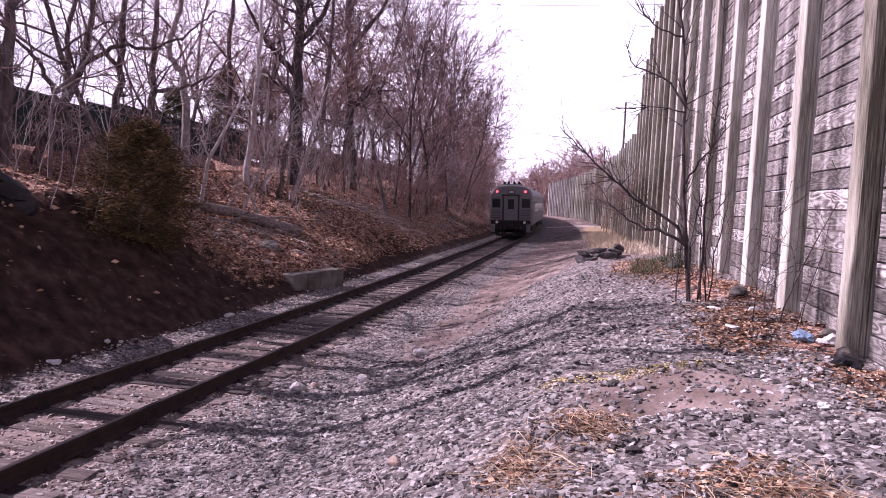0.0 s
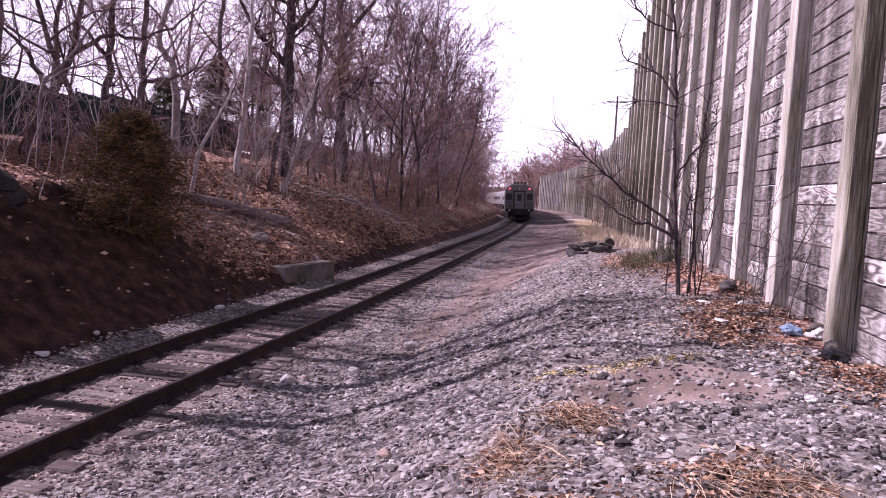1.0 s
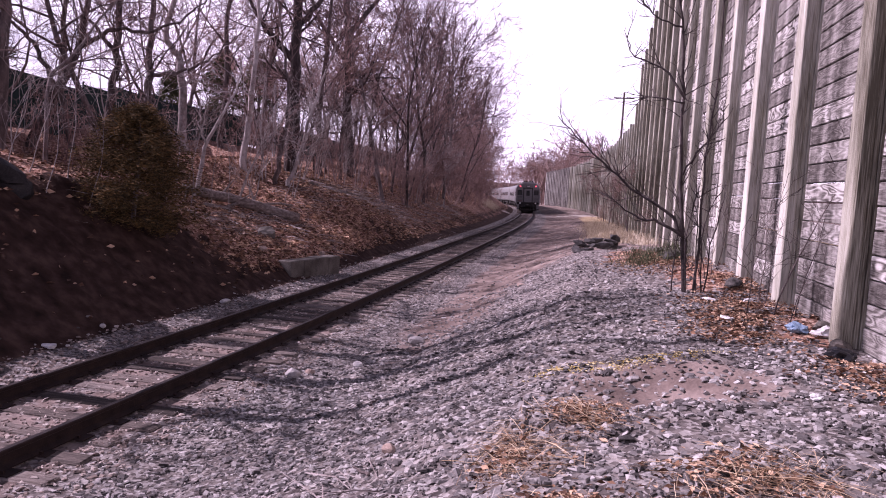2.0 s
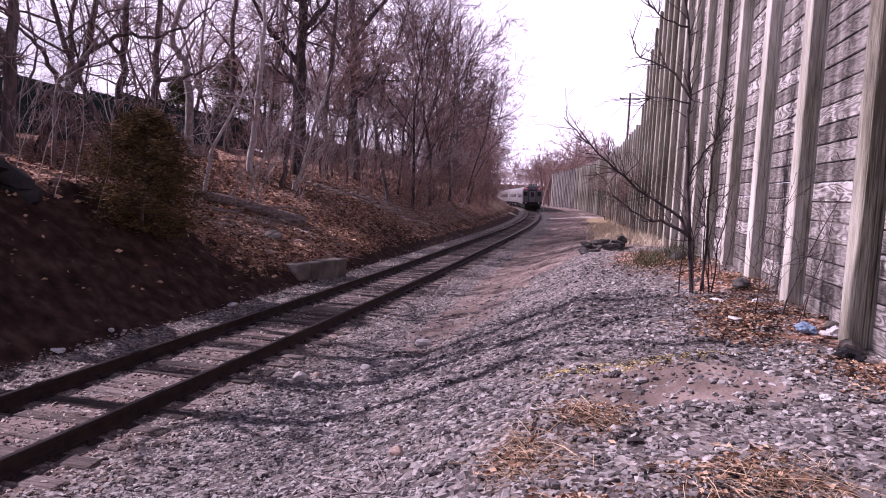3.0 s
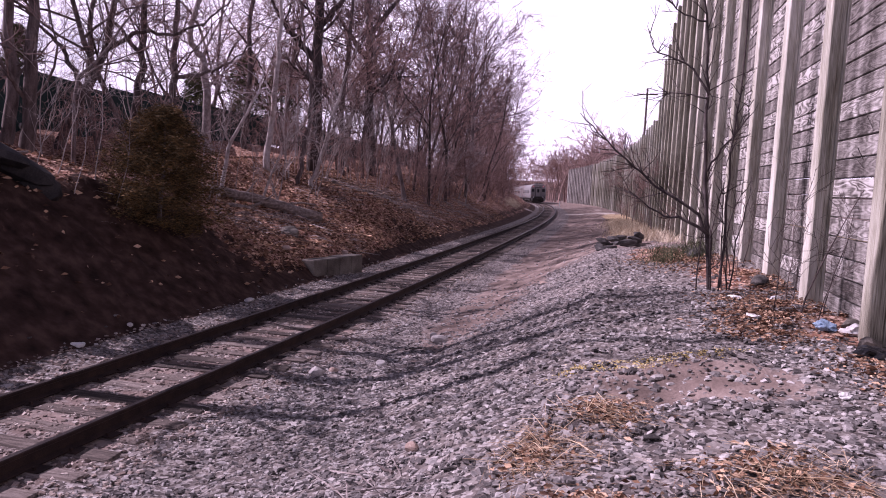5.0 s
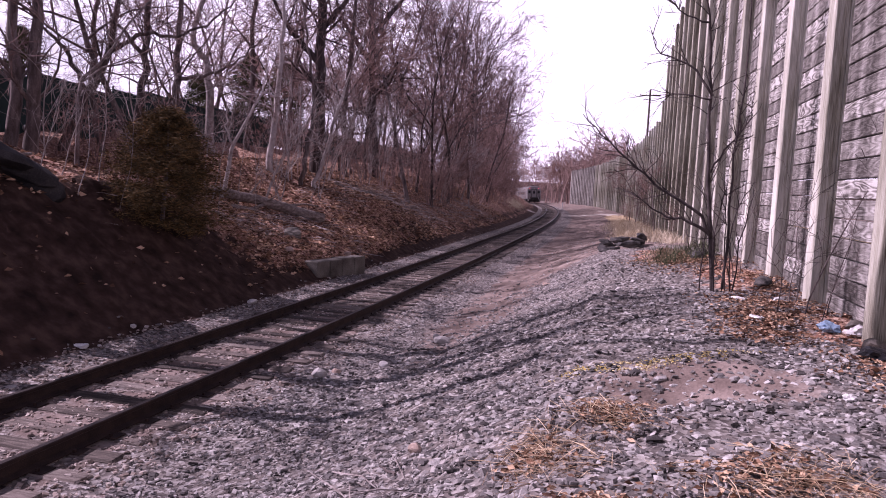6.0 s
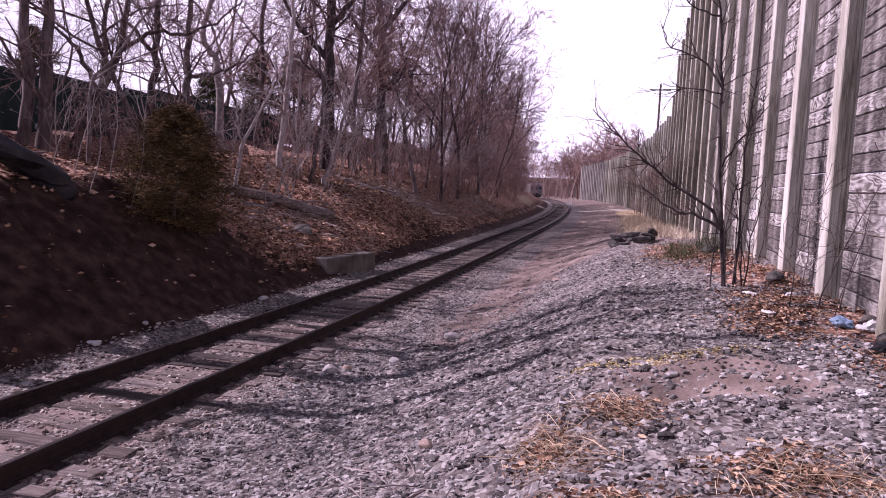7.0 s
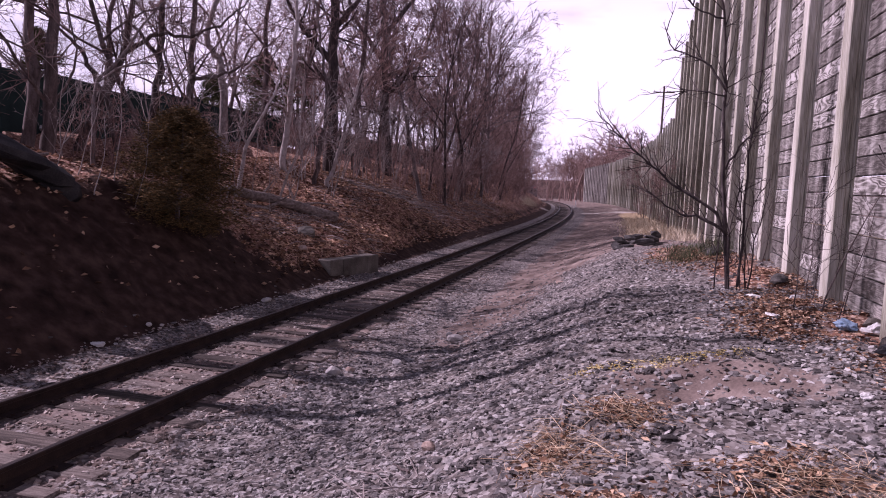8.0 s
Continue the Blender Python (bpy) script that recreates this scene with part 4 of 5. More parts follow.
    # roof gear
    part("roof_unit", Geo().box(e + 0.25, -0.78, CAR_H - 0.20, e + 1.2, 0.78, CAR_H + 0.10, 0.06), M_STEEL, car)
    for y in (-0.55, -0.2, 0.2, 0.5):
        part("roof_horn", Geo().tube([(e + 0.2, y, CAR_H + 0.16), (e + 0.75, y, CAR_H + 0.16)], [0.10, 0.05], 10), M_UNDER, car)
    part("mirror", Geo().box(e + 0.7, -1.86, 2.55, e + 0.78, -1.60, 2.68, 0.01), M_STEEL, car)
    part("underframe", Geo().box(-L + 5.2, -1.3, 0.35, -2.2, 1.3, 0.98, 0.05).box(-1.2, -1.2, 0.45, 3.4, 1.25, 0.98, 0.05).box(4.2, -1.3, 0.4, L - 5.2, 1.3, 0.98, 0.05)
         .box(-L + 0.5, -1.2, 0.85, L - 0.5, 1.2, 1.0), M_UNDER, car)
    for x in (-L + 3.4, L - 3.4):
        bogie = part("bogie", Geo().box(x - 1.6, -1.12, 0.42, x + 1.6, -0.92, 0.62, 0.05).box(x - 1.6, 0.92, 0.42, x + 1.6, 1.12, 0.62, 0.05)
                     .box(x - 0.25, -1.1, 0.5, x + 0.25, 1.1, 0.85, 0.05).box(x - 1.4, -1.16, 0.25, x - 1.0, -0.96, 0.55, 0.05).box(x + 1.0, -1.16, 0.25, x + 1.4, -0.96, 0.55, 0.05)
                     .box(x - 1.4, 0.96, 0.25, x - 1.0, 1.16, 0.55, 0.05).box(x + 1.0, 0.96, 0.25, x + 1.4, 1.16, 0.55, 0.05), M_UNDER, car)
        for dx in (-1.28, 1.28):
            part("wheelset", WHEEL_ME, None, bogie, at=pose(x + dx, 0, 0.42))
    tagged(car, "stainless steel commuter rail coach on the track", "rail car", "coaches of the train")
    return car


CARS = [make_car(True)]
for k in range(4):
    CARS.append(copy_thing(CARS[0], Matrix()))
CARS[0]["label"] = "stainless steel commuter cab car, red markers lit, running away"
PITCH = 26.0                                     # coupled length of a car
TRAIN = [(0.0, 52.4), (1.0, 75.5), (2.0, 95.5), (3.0, 114.0), (4.0, 132.0), (6.0, 168.0), (8.0, 204.0)]      # seconds, place of the rear end along the line


def car_pose(s_rear):
    """Where a car stands whose rear end is at s_rear: over its two bogies, banked with the track."""
    a, b = s_rear + 3.4, s_rear + CAR_L - 3.4
    pa, pb = at(a, float(sway(a))), at(b, float(sway(b)))
    za, zb = float(rail_z(a)), float(rail_z(b))
    x, y, z = (pa[0] + pb[0]) / 2, (pa[1] + pb[1]) / 2, (za + zb) / 2
    yaw = math.degrees(math.atan2(pb[1] - pa[1], pb[0] - pa[0]))
    pitch = -math.degrees(math.atan2(zb - za, b - a))
    return pose(float(x), float(y), z, -math.degrees(float(cant(s_rear + CAR_L / 2))), pitch, yaw)


def motions():
    for k, car in enumerate(CARS):
        rows = []
        for i in range(17):
            t = i * 0.5
            rows.append((t, car_pose(float(np.interp(t, [a for a, _ in TRAIN], [b for _, b in TRAIN])) + k * PITCH)))
        walk(car, rows)


# ---- ties, plates and spikes ----
TIE_ME = []
for k in range(4):
    r = np.random.RandomState(k)
    g = Geo().box(-1.30 + r.uniform(-0.05, 0.05), -0.115, -0.18, 1.30 + r.uniform(-0.05, 0.05), 0.115, 0.0, 0.014)
    g.v[0] += r.normal(0, 0.006, g.v[0].shape)
    TIE_ME.append(g.mesh("tie", M_TIE))
plates, far_ties = Geo(), Geo()
trnd = random.Random(3)
s_tie, built = -4.0, 0
while s_tie < 230:
    s_tie += 0.53 + trnd.uniform(-0.03, 0.03)
    dd, k = float(sway(s_tie)), float(cant(s_tie))
    x, y = at(s_tie, dd)
    h = math.degrees(float(np.interp(s_tie, S_TAB, TURN)))
    m = pose(float(x), float(y), float(rail_z(s_tie)) - 0.180, 0, math.degrees(k), 0 - h) @ pose(trnd.uniform(-0.05, 0.05), 0, 0, 0, 0, trnd.uniform(-1.2, 1.2))
    if built < 290:
        part("tie", TIE_ME[trnd.randrange(4)], None, track, at=m)
        built += 1
    else:
        far_ties.box(-1.3, -0.115, -0.18, 1.3, 0.115, 0, 0, m)
    if s_tie < 45:
        for sd in (-0.753, 0.753):
            plates.box(sd - 0.18, -0.09, 0.0, sd + 0.18, 0.09, 0.014, 0.0, m)
            for ox, oy in ((-0.10, 0.05), (0.10, -0.05)):
                plates.box(sd + ox - 0.014, oy - 0.014, 0.0, sd + ox + 0.014, oy + 0.014, 0.045, 0.0, m)
tagged(part("tie_plates", plates, M_RAIL, track), kind="stuff")
tagged(part("far_ties", far_ties, M_TIE, track), kind="stuff")


# ---- loose stone, leaves and straw ----
def spread(seed, zones):
    """Random (s, d) places: zones of (s0, s1, e0, e1, count per square metre), e measured from the track's middle."""
    r = np.random.RandomState(seed)
    ss, ds = [], []
    for a, b, c, d, per in zones:
        n = int((b - a) * (d - c) * per)
        s = r.uniform(a, b, n)
        ss.append(s)
        ds.append(r.uniform(c, d, n) + sway(s))
    return np.concatenate(ss), np.concatenate(ds), r


def xyz(s, d, up):
    x, y = at(s, d)
    return np.stack([x, y, ground_z(s, d) + up], -1)


def stones(name, seed, zones, lo, hi, material, label, thin=None):
    s, d, r = spread(seed, zones)
    if thin is not None:
        keep = r.uniform(0, 1, len(s)) > thin(s, d)
        s, d = s[keep], d[keep]
    size = lo + (hi - lo) * r.uniform(0, 1, len(s)) ** 2.2
    v, f = scatter(CUBE_V, CUBE_F, xyz(s, d, size * 0.2), size, r, (1.25, 0.9, 0.42), 0.36, 0.4)
    return tagged(new(name, raw_mesh(name, v, f, material)), label, "gravel", kind="stuff")


def bare(s, d):
    return np.clip(0.45 * dirt_at(s, d) + 0.12 * blob(s, d, 6.25, -6.25, 0.75, 0.95) + 0.7 * litter_at(s, d) + 0.4 * straw_at(s, d) + 0.25 * (lumps(s, d, 1.4, 21) > 0.5), 0, 0.97)


stones("crushed_stone", 1, [(1.6, 7, -8.3, -3.2, 480), (7, 12, -8.3, -1.7, 260), (12, 18, -8.2, -1.7, 120), (18, 34, -7.5, -1.7, 34), (34, 62, -6.5, -1.8, 11), (4, 10, -3.3, -1.5, 330)],
       0.014, 0.042, M_STONE, "loose grey crushed stone on the ground", bare)
stones("track_ballast", 2, [(2, 12, -1.75, 2.1, 210), (12, 24, -1.8, 2.1, 90), (24, 50, -1.9, 2.2, 25)], 0.018, 0.042, M_BALLAST, "brownish grey ballast stone between the ties",
       lambda s, d: 0.15 + 0 * s)
stones("large_gravel", 4, [(1.5, 20, -8.0, -1.6, 5), (6, 24, 1.4, 2.4, 5)], 0.03, 0.055, M_STONE, "larger grey stones scattered over the gravel")

LEAF_V = np.array([(-1, 0, 0.0), (-0.1, -0.55, 0.18), (1, 0, 0.05), (0, 0.55, 0.22), (0, 0, -0.05)])
LEAF_F = [(0, 1, 4), (1, 2, 4), (2, 3, 4), (3, 0, 4)]
s, d, r = spread(6, [(7, 20, 2.2, 4.6, 12), (7, 18, 4.6, 8.5, 70), (16, 36, 2.4, 10.0, 150), (36, 62, 2.6, 9.0, 55)])
keep = r.uniform(0, 1, len(s)) < 0.25 + litter_at(s, d)
s, d = s[keep], d[keep]
v, f = scatter(LEAF_V, LEAF_F, xyz(s, d, 0.03), r.uniform(0.035, 0.085, len(s)), r, (1, 1, 1), 0.2, 0.9)
tagged(new("bank_leaves", raw_mesh("bank_leaves", v, f, M_LEAF)), "brown dead leaves covering the bank", "leaves", kind="stuff")


def heap(name, seed, spots, per, lo, hi, lift, shape_v, shape_f, material, label, cat, squash=(1, 1, 1), tilt=0.8):
    """Leaves or straw thrown in drifts round spots of (s, d, half length, half width)."""
    r = np.random.RandomState(seed)
    ss, ds = [], []
    for a, b, la, lb in spots:
        n = int(per * la * lb * 4)
        ss.append(a + la * r.normal(0, 0.5, n))
        ds.append(np.maximum(b + lb * r.normal(0, 0.5, n), WALL_D + 0.12))
    ss, ds = np.concatenate(ss), np.concatenate(ds)
    v, f = scatter(shape_v, shape_f, xyz(ss, ds, r.uniform(0.005, lift, len(ss))), r.uniform(lo, hi, len(ss)), r, squash, 0.15, tilt)
    return tagged(new(name, raw_mesh(name, v, f, material)), label, cat, kind="stuff")


BLADE_V = np.array([(-1, -0.011, 0), (-1, 0.011, 0), (0, 0.014, 0.10), (0, -0.014, 0.10), (1, 0.0, 0.02), (1, 0.006, 0.02)])
BLADE_F = [(0, 3, 2, 1), (3, 4, 5, 2)]
heap("leaf_drift", 11, [(9.6, -7.6, 1.6, 0.7), (6.4, -7.9, 0.7, 0.45), (12.5, -8.0, 1.8, 0.4), (16.5, -7.2, 2.5, 1.0), (8.4, -7.2, 0.6, 0.5), (9.1, -7.3, 0.5, 0.4)], 520, 0.016, 0.036, 0.05,
     LEAF_V, LEAF_F, M_LEAF, "drift of orange-brown dead leaves against the wall", "leaves")
heap("straw_clump", 12, [(5.2, -5.65, 0.34, 0.36), (4.5, -5.3, 0.36, 0.3), (4.1, -6.6, 0.34, 0.5), (3.6, -5.6, 0.28, 0.6), (4.8, -5.1, 0.3, 0.25)], 600, 0.04, 0.15, 0.08,
     BLADE_V, BLADE_F, M_STRAW, "flattened clump of dry straw-coloured grass", "dry grass", tilt=0.35)
heap("straw_leaves", 13, [(5.2, -5.65, 0.32, 0.32), (4.1, -6.5, 0.3, 0.42), (3.8, -5.6, 0.26, 0.4), (4.6, -5.2, 0.3, 0.25)], 700, 0.015, 0.035, 0.06, LEAF_V, LEAF_F, M_LEAF, "dead leaves caught in dry grass", "leaves")
M_SPILL = shade("yellow spilled grain", [(0.42, 0.30, 0.08), (0.64, 0.49, 0.17), (0.76, 0.66, 0.38)], 5, 60, 0.9, 0.3, island=0.6)
heap("yellow_spill", 14, [(6.85, -5.4, 0.14, 0.35), (6.85, -5.9, 0.2, 0.35), (6.95, -6.4, 0.18, 0.45)], 1700, 0.006, 0.018, 0.012, LEAF_V, LEAF_F, M_SPILL, "streak of yellow spilled grain on the stones", "spill",
     (1, 1, 0.5), 0.35)
TUFT_V = np.array([(-0.03, 0, 0), (0.03, 0, 0), (0.12, 0.05, 0.6), (0.09, 0.05, 0.6), (0.34, 0.1, 1.0), (0.335, 0.1, 1.0)])
TUFT_F = [(0, 1, 2, 3), (3, 2, 4, 5)]
# the last spot, at the far bank foot, stands in for a sunlit bush
heap("tall_dry_grass", 15, [(33, -6.8, 4, 1.0), (40, -7.0, 6, 1.1), (52, -6.8, 8, 1.3), (28.5, -7.6, 3, 0.6), (84, 4.2, 7, 0.7)], 120, 0.14, 0.42, 0.01, TUFT_V, TUFT_F, M_HAY, "pale tan dry grass standing by the wall", "dry grass", tilt=0.5)
M_WEED = shade("dark green winter weeds", [(0.03, 0.035, 0.02), (0.07, 0.085, 0.045), (0.12, 0.13, 0.07)], 4, 30, 0.9, 0.2, island=0.6)
heap("green_weeds", 16, [(15.4, -6.8, 1.0, 0.55), (17.5, -7.6, 1.0, 0.4)], 900, 0.05, 0.16, 0.30, TUFT_V, TUFT_F, M_WEED, "low patch of dull green winter weeds", "weeds", tilt=0.8)
heap("fallen_twigs", 17, [(21, 5.0, 5, 1.6), (30, 5.5, 6, 1.4), (38, 4.8, 8, 1.4), (50, 4.6, 9, 1.4), (23.5, 2.8, 1.4, 0.5), (4.6, -4.2, 0.7, 0.5)], 16, 0.15, 0.6, 0.08, BLADE_V, BLADE_F, M_PALE,
     "fallen twigs lying on the ground", "twigs", (1, 0.7, 1.6), 0.3)


# ---- single stones, block, log, rubble ----
def rock_geo(seed, a, b, c, n=2):
    bm = bmesh.new()
    bmesh.ops.create_icosphere(bm, subdivisions=n, radius=1.0)
    r = np.random.RandomState(seed)
    cuts = [(v / np.linalg.norm(v), r.uniform(0.62, 0.9)) for v in r.normal(0, 1, (9, 3))]
    for v in bm.verts:
        p = np.array(v.co)
        for w, lim in cuts:
            k = p @ w
            if k > lim:
                p = p - w * (k - lim)
        p = p + r.normal(0, 0.02, 3)
        v.co = (p[0] * a, p[1] * b, p[2] * c)
    g = Geo()
    bm.verts.index_update()
    g.add([tuple(v.co) for v in bm.verts], [tuple(v.index for v in f.verts) for f in bm.faces])
    bm.free()
    return g


M_RUBBLE0 = shade("dark stone", [(0.03, 0.028, 0.028), (0.08, 0.075, 0.072), (0.14, 0.13, 0.125)], 6, 60, 0.9, 0.4)
M_PALESTONE = shade("pale limestone", [(0.42, 0.40, 0.39), (0.6, 0.58, 0.57), (0.72, 0.71, 0.70)], 6, 60, 0.9, 0.4)
M_TANSTONE = shade("tan stone", [(0.26, 0.19, 0.155), (0.40, 0.31, 0.27), (0.5, 0.42, 0.38)], 6, 60, 0.9, 0.4)
for i, (s, d, a, b, c, mt, lab) in enumerate((
        (10.4, -2.33, 0.095, 0.08, 0.075, M_PALESTONE, "pale squarish stone lying on the gravel"), (9.66, -1.57, 0.13, 0.10, 0.09, M_STONE, "grey stone lump beside the rail"),
        (9.9, -1.75, 0.09, 0.08, 0.06, M_TANSTONE, "tan stone beside the rail"), (5.43, -4.16, 0.075, 0.06, 0.05, M_TANSTONE, "rounded tan stone on the gravel"),
        (11.95, -2.86, 0.16, 0.11, 0.08, M_STONE, "dark grey lump of stone"), (14.48, 2.05, 0.17, 0.11, 0.06, M_PALESTONE, "pale stone at the foot of the bank"),
        (10.79, 2.35, 0.08, 0.06, 0.04, M_PALESTONE, "small pale stone at the foot of the bank"), (20.74, 4.05, 0.42, 0.30, 0.24, M_CONC, "grey boulder half sunk in dead leaves"),
        (12.2, -5.75, 0.07, 0.06, 0.05, M_PALESTONE, "small white stone on the gravel"), (21.8, 2.6, 0.16, 0.12, 0.10, M_TANSTONE, "tan stone beside the concrete block"),
        (12.6, -2.6, 0.10, 0.08, 0.06, M_STONE, "grey stone on bare dirt"), (16.8, -4.2, 0.16, 0.10, 0.05, M_TANSTONE, "flat tan stone on bare dirt"),
        (8.6, -8.22, 0.14, 0.11, 0.09, M_CONC, "grey stone against the wall foot"), (7.7, -8.12, 0.14, 0.11, 0.09, M_CONC, "grey broken stone near the wall"),
        (24.3, 14.2, 0.55, 0.4, 0.42, M_TANSTONE, "tan boulder on the bank before the fence"), (24.2, 12.9, 0.4, 0.35, 0.34, M_TANSTONE, "tan boulder on the bank before the fence"),
        (18.7, 3.2, 0.16, 0.12, 0.10, M_TANSTONE, "tan stone on the bank foot"), (12.0, -7.9, 0.20, 0.15, 0.12, M_RUBBLE0, "dark stone among leaves by the wall"))):
    ob = part("stone", rock_geo(40 + i, a, b, c), mt)
    ob.matrix_basis = pose(*on_ground(s, d, c * 0.35), 0, 0, i * 47)
    tagged(ob, lab, "stone", "loose stones")

x, y, z = on_ground(19.9, 2.22)
g = Geo()
for k in range(4):
    g.box(-1.32 + k * 0.66, -0.22, -0.25, -1.32 + k * 0.66 + 0.645, 0.22, 0.47 - 0.015 * (k % 2), 0.025)
block = tagged(part("concrete_block", g, M_CONC), "weathered grey concrete kerb block beside the track", "concrete block")
block.matrix_basis = pose(x, y, -0.10, 0, 0, 67.5)

a, b = Vector(on_ground(21.4, 7.3, 0.14)), Vector(on_ground(24.3, 4.5, 0.10))
r = np.random.RandomState(2)
pts = [np.array(a.lerp(b, t)) + r.normal(0, 0.02, 3) for t in np.linspace(0, 1, 9)]
log = new("fallen_log")
part("log_trunk", Geo().tube(pts, [0.15, 0.16, 0.165, 0.165, 0.17, 0.175, 0.18, 0.185, 0.18], 12), M_LOG, log, smooth=True)
for t, w in ((0.3, (0.3, 0.4, 0.5)), (0.62, (-0.3, 0.2, 0.6)), (0.45, (0.5, -0.3, 0.2))):
    o = np.array(a.lerp(b, t))
    part("branch_stub", Geo().tube([o, o + np.array(w) * 0.6, o + np.array(w) * 1.1 + (0, 0, 0.05)], [0.05, 0.035, 0.02], 6), M_LOG, log)
tagged(log, "decaying fallen log lying down the leafy bank", "log")
for i, (s, d, s2, d2) in enumerate(((21.2, 6.3, 25.5, 5.2), (17.8, 6.4, 21.0, 7.4), (29, 6.0, 33, 4.9), (9.4, 5.6, 13.2, 6.6))):
    a, b = Vector(on_ground(s, d, 0.1)), Vector(on_ground(s2, d2, 0.12))
    br = new("fallen_branch")
    part("limb", Geo().tube([np.array(a.lerp(b, t)) + r.normal(0, 0.05, 3) for t in np.linspace(0, 1, 7)], np.linspace(0.075, 0.03, 7), 7), M_LOG, br, smooth=True)
    tagged(br, "broken dead branch lying on the leaves", "branch", "fallen branches")

M_RUBBLE = shade("black broken asphalt", [(0.02, 0.02, 0.022), (0.07, 0.067, 0.068), (0.15, 0.145, 0.145)], 5, 50, 0.9, 0.6)
for i in range(24):
    rr = np.random.RandomState(90 + i)
    s, d = (23.0 + rr.uniform(-0.8, 3.6), -5.8 + rr.uniform(-0.75, 0.45)) if i < 19 else (16.8 + rr.uniform(0, 1.5), -7.6 + rr.uniform(-0.3, 0.3))
    a, b, c = rr.uniform(0.18, 0.42), rr.uniform(0.12, 0.24), rr.uniform(0.07, 0.15)
    ob = part("rubble_slab", rock_geo(120 + i, a, b, c, 1), M_RUBBLE)
    ob.matrix_basis = pose(*on_ground(s, d, c * 0.5 + (0.16 if i % 3 == 0 and i < 19 else 0)), rr.uniform(-18, 18), rr.uniform(-18, 18), rr.uniform(0, 360))
    tagged(ob, "black slab of broken asphalt in a rubble heap", "rubble", "rubble heap")
M_SLAB = shade("dark wet slate", [(0.010, 0.010, 0.012), (0.03, 0.028, 0.03), (0.06, 0.055, 0.055)], 3, 40, 0.7, 0.5)
for i, (bear, dist, up, l, w, tx, tz) in enumerate(((-33.0, 15.6, 0.35, 1.5, 0.5, 28, 30), (-31.4, 15.8, 0.15, 1.2, 0.45, 32, 22), (-34.5, 15.0, 0.5, 1.4, 0.5, 20, 40))):
    s, d = from_ray(bear, dist)
    ob = part("stone_slab", rock_geo(150 + i, l * 0.72, w * 0.8, 0.28), M_SLAB)
    ob.matrix_basis = pose(*on_ground(s, d, up), 10, tx, tz)
    tagged(ob, "dark slab of stone tipped on the bank", "stone slab", "slabs on the bank")


for i, (s, d, ln, turn) in enumerate(((4.3, -4.35, 0.34, 60), (5.2, -4.0, 0.22, 130), (4.0, -4.7, 0.28, 20), (7.6, -3.4, 0.3, 80), (11.2, -2.7, 0.35, 35), (3.9, -3.9, 0.2, 100))):
    q = np.linspace(-0.5, 0.5, 6)
    rr = np.random.RandomState(200 + i)
    ob = part("stick", Geo().tube(np.stack([q * ln, rr.normal(0, 0.012, 6), rr.normal(0, 0.006, 6)], -1), np.linspace(0.014, 0.006, 6), 6), M_BARK)
    ob.matrix_basis = pose(*on_ground(s, d, 0.035), 0, 4, turn)
    tagged(ob, "short dark stick lying on the gravel", "stick", "sticks on the gravel")


# ---- litter ----
def rag(seed, a, b, c, material, name, label, s, d, turn):
    g = rock_geo(seed, a, b, c, 3)
    rr = np.random.RandomState(seed)
    g.v[0] = g.v[0] * (1 + 0.16 * np.sin(g.v[0] @ rr.normal(0, 30, (3, 1))) + 0.08 * rr.normal(0, 1, (len(g.v[0]), 1)))
    ob = part(name, g, material, smooth=False)
    ob.matrix_basis = pose(*on_ground(s, d, c * 0.5), 0, 0, turn)
    return tagged(ob, label, "litter", "litter by the wall")


M_BLUE = shade("blue plastic sheet", [(0.10, 0.17, 0.26), (0.20, 0.30, 0.42), (0.34, 0.43, 0.52)], 8, 60, 0.4, 0.3)
M_BAG = shade("white plastic bag", [(0.6, 0.6, 0.6), (0.8, 0.8, 0.8)], 8, 60, 0.45, 0.3)
M_BLACK = shade("black plastic bag", [(0.008, 0.008, 0.010), (0.03, 0.03, 0.035)], 8, 60, 0.3, 0.3)
rag(1, 0.19, 0.11, 0.07, M_BLUE, "plastic_sheet", "crumpled blue plastic sheet by the wall foot", 8.5, -7.92, 70)
rag(2, 0.14, 0.09, 0.07, M_BAG, "plastic_bag", "crumpled white plastic bag among stones", 8.32, -8.14, 20)
rag(3, 0.19, 0.13, 0.07, M_BLACK, "rubbish_bag", "torn black rubbish bag on dead leaves", 7.1, -7.92, 50)
rag(4, 0.16, 0.07, 0.03, M_BAG, "paper_scrap", "scrap of white paper on the stones", 10.55, -7.34, 100)
rag(5, 0.15, 0.08, 0.04, M_BAG, "paper_scrap", "scrap of white paper on dead leaves", 8.85, -7.25, 80)
rag(6, 0.10, 0.06, 0.04, M_BAG, "paper_scrap", "scrap of white paper near the wall", 10.9, -7.95, 10)
rag(7, 0.13, 0.08, 0.04, M_BAG, "paper_scrap", "scrap of white paper at the bank foot", 9.43, 2.25, 10)
rag(8, 0.09, 0.05, 0.025, M_BAG, "paper_scrap", "scrap of white plastic on the gravel", 5.9, -7.4, 40)
rag(9, 0.06, 0.04, 0.02, M_BLUE, "plastic_scrap", "scrap of pale blue plastic on the gravel", 3.7, -4.9, 40)


